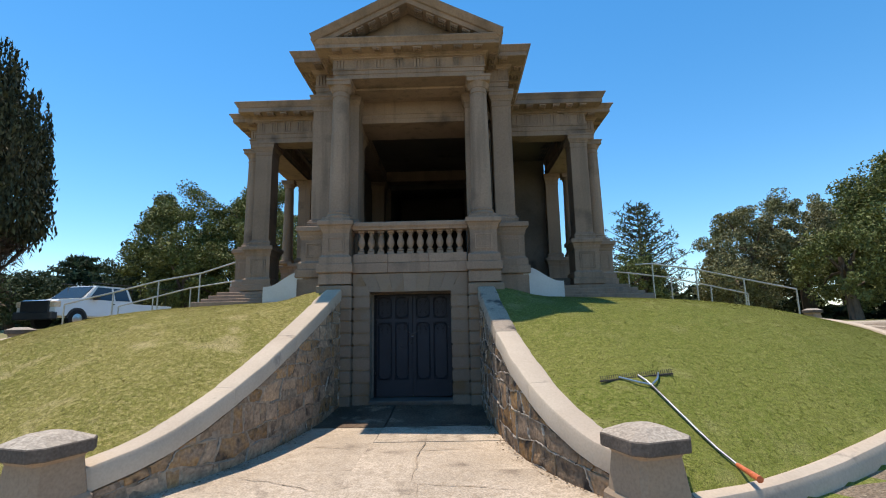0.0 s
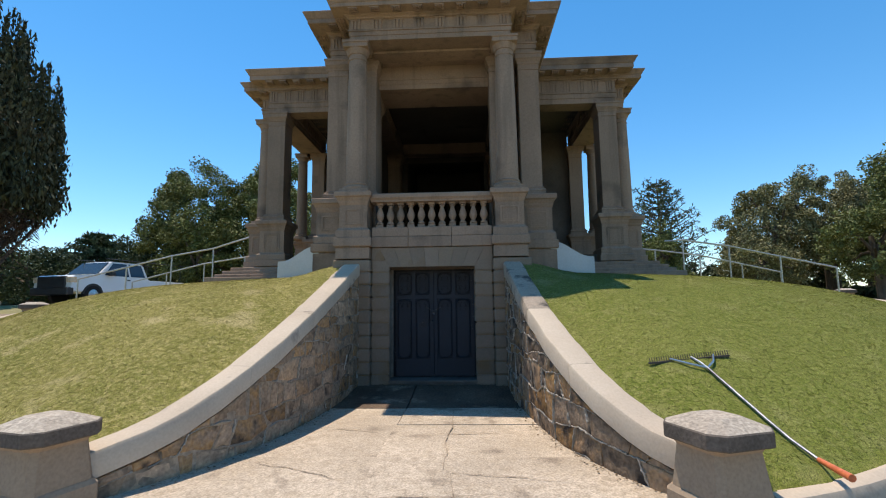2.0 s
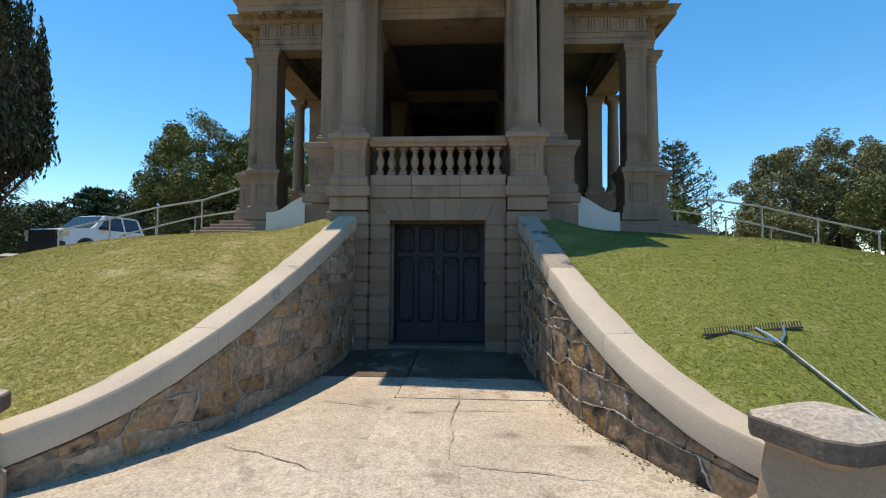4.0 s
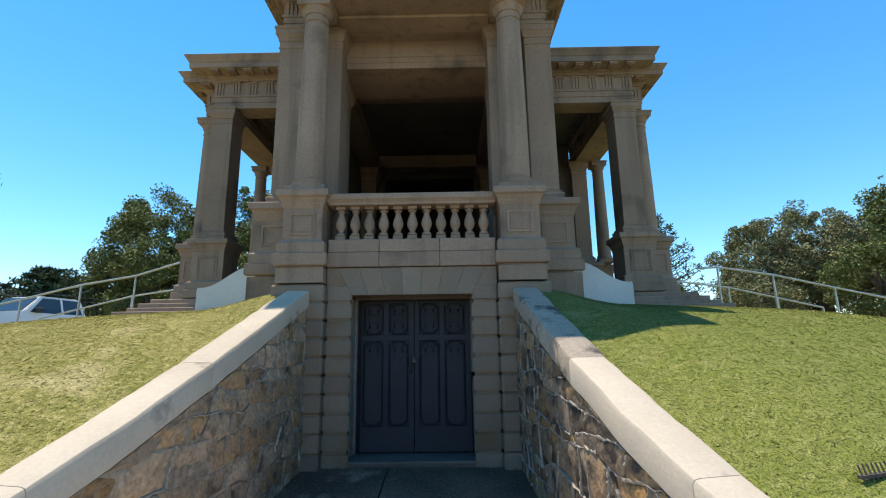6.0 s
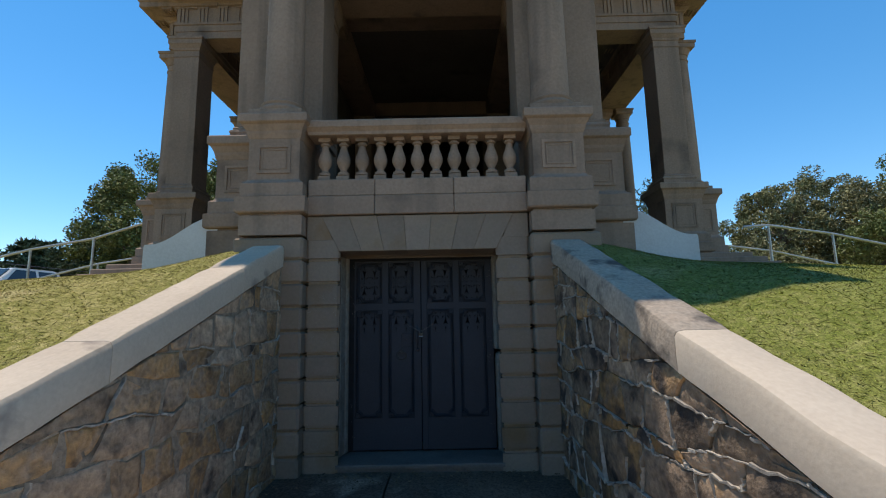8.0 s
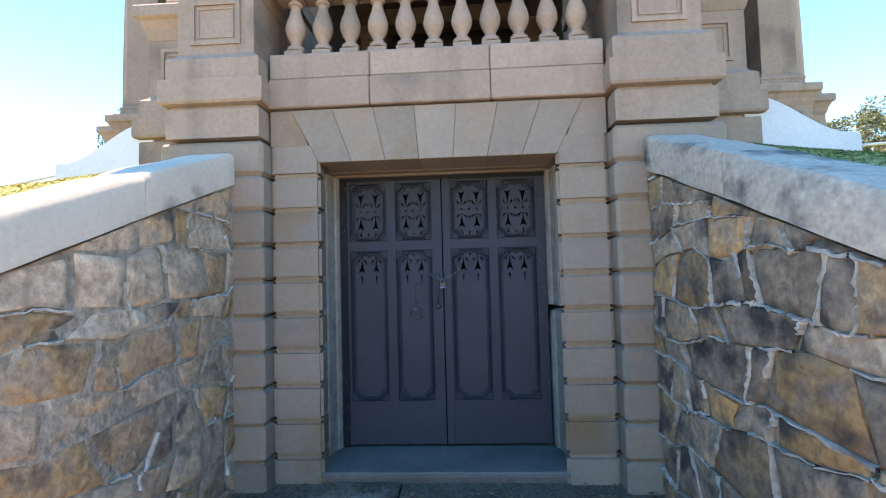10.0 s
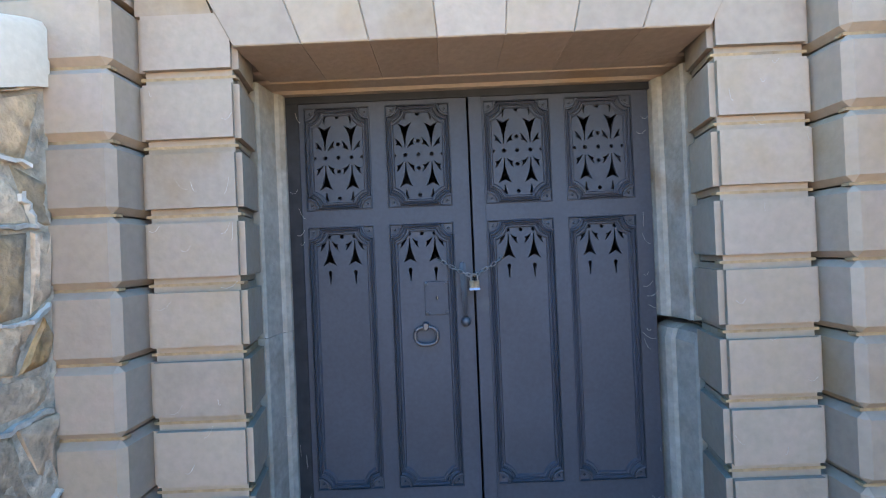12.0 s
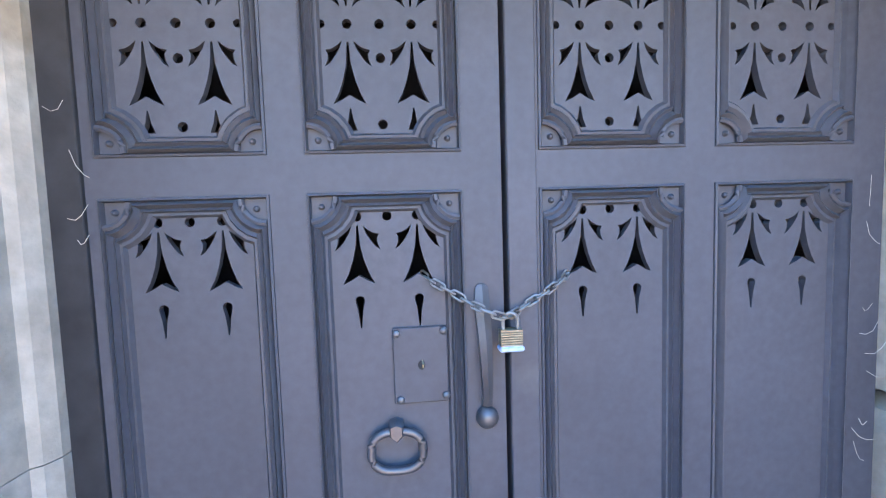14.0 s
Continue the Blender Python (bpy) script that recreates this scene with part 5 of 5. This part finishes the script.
def limb_tree(name, label, at, height, spread, mat, seed, crown_from=0.25, clumps=90, per=110, leaf_size=0.32, lobes=7, trunk_r=0.3, clump_r=0.11, squash=1.0):
    """A broad-crowned tree: tapered trunk, limbs to lobes, and clumps of leaves round the limb ends."""
    rng = random.Random(seed)
    rg = np.random.default_rng(seed)
    x, y = at
    z0 = outside(x, y)
    per = int(per * 1.7)
    tree = root(name, label, "tree", at=(x, y, z0))
    bm = bmesh.new()
    top = Vector((rng.uniform(-0.5, 0.5), rng.uniform(-0.5, 0.5), height * 0.6))
    tube(bm, [(0, 0, -0.3), top * 0.35, top * 0.7, top], [trunk_r * 1.3, trunk_r, trunk_r * 0.7, trunk_r * 0.4], 8)
    mid_z, rz = height * (0.5 + crown_from / 2), height * (1 - crown_from) / 2
    limbs = []
    for i in range(lobes):
        a = 2 * math.pi * i / lobes + rng.uniform(-0.4, 0.4)
        k = rng.uniform(0.45, 0.8) * spread
        e = Vector((math.cos(a) * k, math.sin(a) * k, mid_z + rz * rng.uniform(-0.5, 0.6)))
        b = top * rng.uniform(0.35, 0.95)
        limbs.append(tube(bmesh.new(), [b, b.lerp(e, 0.5) + Vector((0, 0, 0.3)), e], [trunk_r * 0.4, trunk_r * 0.25, trunk_r * 0.1], 6))
    stem = part("trunk", bm, BARK, tree, smooth=True)
    stem.matrix_parent_inverse = Matrix.Identity(4)
    for lb in limbs:
        part("limb", lb, BARK, stem, smooth=True).matrix_parent_inverse = Matrix.Identity(4)
    cen, nor, siz = [], [], []
    shift = Vector((seed * 3.1, seed * 1.7, 0))
    for i in range(clumps):
        v = rg.normal(size=3)
        v /= np.linalg.norm(v)
        lump = 0.84 + 0.28 * noise.noise(Vector(v) * 1.9 + shift) + 0.14 * noise.noise(Vector(v) * 5 + shift)
        c = np.array([0, 0, mid_z]) + v * np.array([spread, spread, rz]) * lump * (rg.uniform(0.35, 1.0) ** 0.45)
        cr = clump_r * spread * rg.uniform(0.6, 1.4)
        o = rg.normal(size=(per, 3))
        o /= np.linalg.norm(o, axis=1, keepdims=True)
        o *= (rg.uniform(0.1, 1.0, size=(per, 1)) ** 0.5) * cr * np.array([1, 1, 0.85])
        cen.append(c + o)
        nor.append(o / cr * 0.6)
        siz.append(rg.uniform(0.6, 1.3, size=per) * leaf_size * 0.52)
    cen = np.concatenate(cen)
    crown = new("crown", leaves_mesh("crown", cen, np.concatenate(nor), np.concatenate(siz), mat, seed))
    crown.parent = tree
    return tree


def conifer(name, label, at, height, spread, mat, seed, whorls=16, sparse=False, leaf_size=0.3, lift=0.0):
    """A straight stem with whorls of drooping boughs."""
    rng = random.Random(seed)
    rg = np.random.default_rng(seed)
    x, y = at
    tree = root(name, label, "tree", at=(x, y, outside(x, y)))
    bm = bmesh.new()
    tube(bm, [(0, 0, -0.3), (0, 0, height * 0.5), (0, 0, height)], [height * 0.022, height * 0.014, 0.02], 8)
    boughs = bmesh.new()
    cen = []
    for w in range(whorls):
        t = 0.12 + 0.86 * w / whorls
        z = height * t
        r = spread * (1 - t) ** (0.75 if not sparse else 0.6) * rng.uniform(0.85, 1.1) + 0.25
        n = 7 if sparse else 9
        for i in range(n):
            a = 2 * math.pi * i / n + rng.uniform(-0.3, 0.3)
            rr = r * rng.uniform(0.75, 1.1)
            tip = Vector((math.cos(a) * rr, math.sin(a) * rr, z + rr * (0.10 + lift) + rng.uniform(-0.2, 0.2)))
            b = Vector((0, 0, z))
            tube(boughs, [b, b.lerp(tip, 0.5) - Vector((0, 0, 0.05 * rr)), tip], [0.05, 0.035, 0.012], 5)
            m = int((14 if sparse else 60) * rr / spread) + (5 if sparse else 14)
            for j in range(m):
                u = rng.uniform(0.25, 1.0)
                p = b.lerp(tip, u) + Vector((rng.gauss(0, 0.13), rng.gauss(0, 0.13), rng.gauss(0, 0.08))) * ((0.16 if sparse else 0.35) * rr + 0.4)
                cen.append(p)
    part("trunk", bm, BARK, tree, smooth=True)
    tree.children[0].matrix_parent_inverse = Matrix.Identity(4)
    bo = part("branchwork", boughs, BARK, tree, "whorls of boughs", True)
    bo.matrix_parent_inverse = Matrix.Identity(4)
    tagged(bo, kind="stuff")
    cen = np.array(cen)
    cen = np.concatenate([cen + rg.normal(scale=0.09, size=cen.shape) for _ in range(4)])
    crown = new("crown", leaves_mesh("crown", cen, np.zeros_like(cen), rg.uniform(0.6, 1.3, len(cen)) * leaf_size, mat, seed, 0.3))
    crown.parent = tree
    return tree


def cypress(at, height, spread, seed):
    """A tall dark cypress of many upright plumes, brown and bare low down."""
    rng = random.Random(seed)
    rg = np.random.default_rng(seed)
    x, y = at
    tree = root("cypress", "tall dark upright cypress with brown bare twigs low down", "tree", at=(x, y, outside(x, y)))
    bm = bmesh.new()
    tube(bm, [(0, 0, -0.3), (0.1, 0, 2), (0, 0.1, height * 0.8)], [0.45, 0.35, 0.06], 10)
    twg = bmesh.new()
    cen, twc = [], []
    for i in range(230):
        a = rng.uniform(0, 2 * math.pi)
        q = math.sqrt(rng.uniform(0.03, 1))
        foot = Vector((math.cos(a) * spread * q * 0.35, math.sin(a) * spread * q * 0.35, height * rng.uniform(0.02, 0.18)))
        tip = Vector((math.cos(a) * spread * q, math.sin(a) * spread * q, height * (1.02 - 0.36 * q ** 1.6) * rng.uniform(0.82, 1.02)))
        belly = Vector((math.cos(a) * spread * q * 1.05, math.sin(a) * spread * q * 1.05, height * 0.29))
        if i % 3 == 0:
            tube(twg, [foot, foot.lerp(belly, 0.6), belly], [0.07, 0.05, 0.03], 5)
        n = 330
        for j in range(n):
            u = j / n
            p = foot.lerp(belly, min(1, u * 2.6)) if u < 0.385 else belly.lerp(tip, (u - 0.385) / 0.615)
            w = (0.62 * (1 - u) ** 0.7 + 0.05) * spread * 0.19
            o = Vector((rng.gauss(0, 1), rng.gauss(0, 1), rng.gauss(0, 0.5))) * w * 0.55
            if u < 0.30:
                if rng.random() < 0.55:
                    twc.append(p + o * 1.3)
            else:
                cen.append(p + o)
    part("trunk", bm, BARK, tree, smooth=True)
    tree.children[0].matrix_parent_inverse = Matrix.Identity(4)
    bo = part("branchwork", twg, BARK, tree, "upright brown boughs", True)
    bo.matrix_parent_inverse = Matrix.Identity(4)
    tagged(bo, kind="stuff")
    cen, twc = np.array(cen), np.array(twc)
    up = np.tile([0, 0, 2.6], (len(cen), 1))
    crown = new("crown", leaves_mesh("crown", cen, up, rg.uniform(0.7, 1.4, len(cen)) * 0.27, LEAF_CYP, seed, 0.33))
    crown.parent = tree
    tw = new("twig_skirt", leaves_mesh("twig_skirt", twc, np.tile([0, 0, 1.0], (len(twc), 1)), rg.uniform(0.6, 1.4, len(twc)) * 0.42, TWIG, seed + 1, 0.10))
    tw.parent = tree
    return tagged(tw, "brown bare twigs") and tree


cypress((-21.3, 9.4), 15.8, 3.8, 3)
OAK = "broad evergreen tree with a dense green crown behind the drive"
limb_tree("evergreen_tree", OAK, (-19.2, 25.0), 11.0, 4.2, LEAF_OAK, 5, 0.08, 180, 150, 0.36, clump_r=0.16)
limb_tree("evergreen_tree", OAK, (-14.3, 26.5), 12.0, 3.8, LEAF_OAK, 6, 0.08, 170, 150, 0.36, clump_r=0.16)
limb_tree("evergreen_tree", OAK, (-17.0, 22.0), 6.8, 3.0, LEAF_OAK, 7, 0.05, 90, 130, 0.36, clump_r=0.18)
limb_tree("evergreen_tree", OAK, (-11.8, 22.5), 8.2, 3.0, LEAF_OAK, 17, 0.05, 100, 140, 0.36, clump_r=0.18)
limb_tree("evergreen_tree", OAK, (-23.5, 27.5), 7.2, 3.4, LEAF_PINE, 8, 0.1, 90, 130, 0.40, clump_r=0.18)
conifer("deodar", "dark spreading conifer far beyond the drive", (-35.0, 35.0), 7.5, 5.5, LEAF_PINE, 9, 10, leaf_size=0.5)
limb_tree("far_tree", "low dark tree far beyond the graves", (-31.0, 24.0), 4.6, 3.6, LEAF_PINE, 10, 0.05, 80, 110, 0.42, clump_r=0.2)
limb_tree("far_tree", "low dark tree far beyond the graves", (-40.0, 30.0), 5.2, 5.0, LEAF_OAK, 12, 0.05, 80, 110, 0.5, clump_r=0.2)
conifer("bunya_pine", "open-branched pine with a thin pointed crown", (15.2, 27.0), 9.4, 4.0, LEAF_PINE, 14, 18, True, 0.28, 0.34)
limb_tree("evergreen_tree", "dense dark green tree below the open pine", (14.0, 25.0), 5.4, 2.4, LEAF_OAK, 15, 0.05, 80, 120, 0.34, clump_r=0.2)
EUC = "tall olive-green eucalyptus with open clumped foliage"
limb_tree("eucalyptus", EUC, (30.0, 30.5), 11.4, 4.8, LEAF_EUC, 21, 0.12, 130, 170, 0.40, 9, 0.45, 0.15)
limb_tree("eucalyptus", EUC, (25.0, 30.0), 10.2, 4.2, LEAF_EUC, 22, 0.1, 120, 160, 0.40, 9, 0.4, 0.16)
limb_tree("eucalyptus", EUC, (35.5, 33.5), 11.8, 4.0, LEAF_EUC, 23, 0.3, 80, 130, 0.40, 9, 0.4, 0.15)
limb_tree("evergreen_tree", "dark dense tree behind the pale side path", (29.6, 20.0), 11.2, 5.2, LEAF_OAK, 24, 0.05, 190, 180, 0.40, clump_r=0.17)
limb_tree("evergreen_tree", "dark dense tree behind the pale side path", (24.8, 19.8), 6.4, 3.0, LEAF_OAK, 25, 0.03, 100, 130, 0.36, clump_r=0.2)
limb_tree("evergreen_tree", "dark dense tree behind the pale side path", (21.0, 25.0), 5.0, 3.0, LEAF_EUC, 26, 0.03, 90, 120, 0.36, clump_r=0.2)
for i, (x, y, h, w) in enumerate(((-27, 40, 6, 5), (-8, 38, 8, 5), (9, 38, 6, 5), (20, 42, 6.5, 5), (34, 24, 5, 4), (40, 30, 8, 6), (-36, 44, 7, 6), (-45, 22, 6, 5))):
    limb_tree("far_tree", "dense tree in the far belt round the grounds", (x, y), h, w, LEAF_PINE if i % 2 else LEAF_OAK, 40 + i, 0.03, 70, 110, 0.5, clump_r=0.22)


def hedge_belt():
    """A thick belt of shrubs and low trees that closes the view far off."""
    rg = np.random.default_rng(64)
    n = 60000
    a = rg.uniform(-1.35, 1.35, n)
    d = rg.uniform(46, 54, n)
    x, y = np.sin(a) * d, np.cos(a) * d - 2
    top = 3.2 + 1.6 * np.sin(a * 23) + 1.1 * np.sin(a * 61 + 1) + 0.6 * np.sin(a * 140)
    z = 1.1 + np.clip(top, 1.2, None) * rg.uniform(0, 1, n) ** 0.8
    c = np.stack([x, y, z], 1)
    me = leaves_mesh("hedge_belt", c, np.zeros_like(c), rg.uniform(0.5, 1.1, n) * 0.8, LEAF_PINE, 65, 0.6)
    tagged(new("hedge_belt", me), "dense belt of dark shrubs along the far edge of the grounds", "shrubs", kind="stuff")


hedge_belt()


# ---- graves and drive far off ----
def headstone(x, y, h, w):
    g = root("headstone", "pale weathered stone monument beside the drive", "headstone", "far headstones", at=(x, y, outside(x, y)))
    for nm, bm in (("plinth", stack(bmesh.new(), -w * 0.7, w * 0.7, -w * 0.7, w * 0.7, [(0.1, -0.1), (0.1, 0.25), (0, 0.3), (0, 0.45)])),
                   ("stele", stack(bmesh.new(), -w * 0.45, w * 0.45, -w * 0.4, w * 0.4, [(0.0, 0.45), (-0.03, h * 0.8), (0.05, h * 0.82), (0.05, h * 0.88), (-0.12, h)]))):
        p = part(nm, bm, GRANITE, g)
        p.matrix_parent_inverse = Matrix.Identity(4)
    return g


for x, y, h, w in ((-20.6, 10.6, 2.1, 0.6), (-25.5, 15.5, 1.5, 0.7), (-29.0, 19.0, 1.4, 0.6), (-23.8, 12.6, 0.9, 0.8)):
    headstone(x, y, h, w)
bm = bmesh.new()
vs = []
for i in range(13):
    t = i / 12
    cx, cy = 10.9 + 9 * t, 2.2 + 7 * t
    vs.append((bm.verts.new((cx - 1.2, cy + 1.6, outside(cx, cy + 1.6) + 0.03)), bm.verts.new((cx + 1.2, cy - 1.6, outside(cx, cy - 1.6) + 0.03))))
for a, b in zip(vs, vs[1:]):
    bm.faces.new((a[0], a[1], b[1], b[0]))
structure("road_side_path", bm, PATH_MAT, "pale concrete side path leading away from the mound", "path")
bm = bmesh.new()
rows = []
for i in range(15):
    t = i / 14
    cx, cy = -40 + 34 * t, 7.5 + 6.5 * t
    rows.append((bm.verts.new((cx - 0.6, cy + 3.4, outside(cx, cy + 3.4) + 0.03)), bm.verts.new((cx + 0.6, cy - 2.0, outside(cx, cy - 2.0) + 0.03))))
for a, b in zip(rows, rows[1:]):
    bm.faces.new((a[1], b[1], b[0], a[0]))
structure("road_drive", bm, LITTER, "dry dirt drive past the graves", "road")


# ---- grass ----
def grass():
    rg = np.random.default_rng(77)
    n = 800000
    x = rg.uniform(-9.5, 9.5, n)
    y = -5.7 + 8.5 * rg.beta(1.0, 1.25, n)
    r = np.hypot(x, y - RING_Y)
    win = np.interp(y, [q[0] for q in WALL_IN], [q[1] for q in WALL_IN])
    keep = (r < RING_R - 0.14) & (np.abs(x) > win + COPE_W + 0.01) & ((y < 0.0) | (np.abs(x) > 3.0)) & ((y < 2.0) | (np.abs(x) > 5.7))
    x, y = x[keep], y[keep]
    bm = bmesh.new()
    bm.from_mesh(bpy.data.objects["ground"].data)
    tree = bvhtree.BVHTree.FromBMesh(bm)
    bm.free()
    down, over = Vector((0, 0, -1)), []
    for a, b in zip(x, y):
        q, nv, face, far = tree.ray_cast((a, b, 9.0), down)
        over.append((q.z, nv.x, nv.y, nv.z))
    over = np.array(over)
    z = over[:, 0]
    m = len(x)
    h = rg.uniform(0.004, 0.013, m)
    a = rg.uniform(0, 2 * np.pi, m)
    w = rg.uniform(0.0022, 0.0050, m)
    lean = rg.normal(scale=0.022, size=(m, 2))
    p0 = np.stack([x - np.cos(a) * w, y - np.sin(a) * w, z - 0.004], 1)
    p1 = np.stack([x + np.cos(a) * w, y + np.sin(a) * w, z - 0.008], 1)
    flip = (p1 - p0)[:, 0] * lean[:, 1] - (p1 - p0)[:, 1] * lean[:, 0] < 0
    p0[flip], p1[flip] = p1[flip].copy(), p0[flip].copy()
    tip = z + h - (over[:, 1] * lean[:, 0] + over[:, 2] * lean[:, 1]) / over[:, 3]
    p2 = np.stack([x + lean[:, 0], y + lean[:, 1], tip], 1)
    me = bpy.data.meshes.new("grass")
    me.vertices.add(m * 3)
    me.vertices.foreach_set("co", np.stack([p0, p1, p2], 1).ravel())
    me.loops.add(m * 3)
    me.loops.foreach_set("vertex_index", np.arange(m * 3))
    me.polygons.add(m)
    me.polygons.foreach_set("loop_start", np.arange(m) * 3)
    me.update(calc_edges=True)
    me.materials.append(BLADE)
    nz = over[:, 1:].copy()
    nz += rg.normal(scale=0.35, size=(m, 3))
    nz /= np.linalg.norm(nz, axis=1, keepdims=True)
    me.polygons.foreach_set("use_smooth", np.ones(m, bool))
    me.normals_split_custom_set_from_vertices(np.repeat(nz, 3, axis=0))
    tagged(new("grass", me), "short mown grass, green with straw-coloured dry patches", "grass", kind="stuff")


grass()
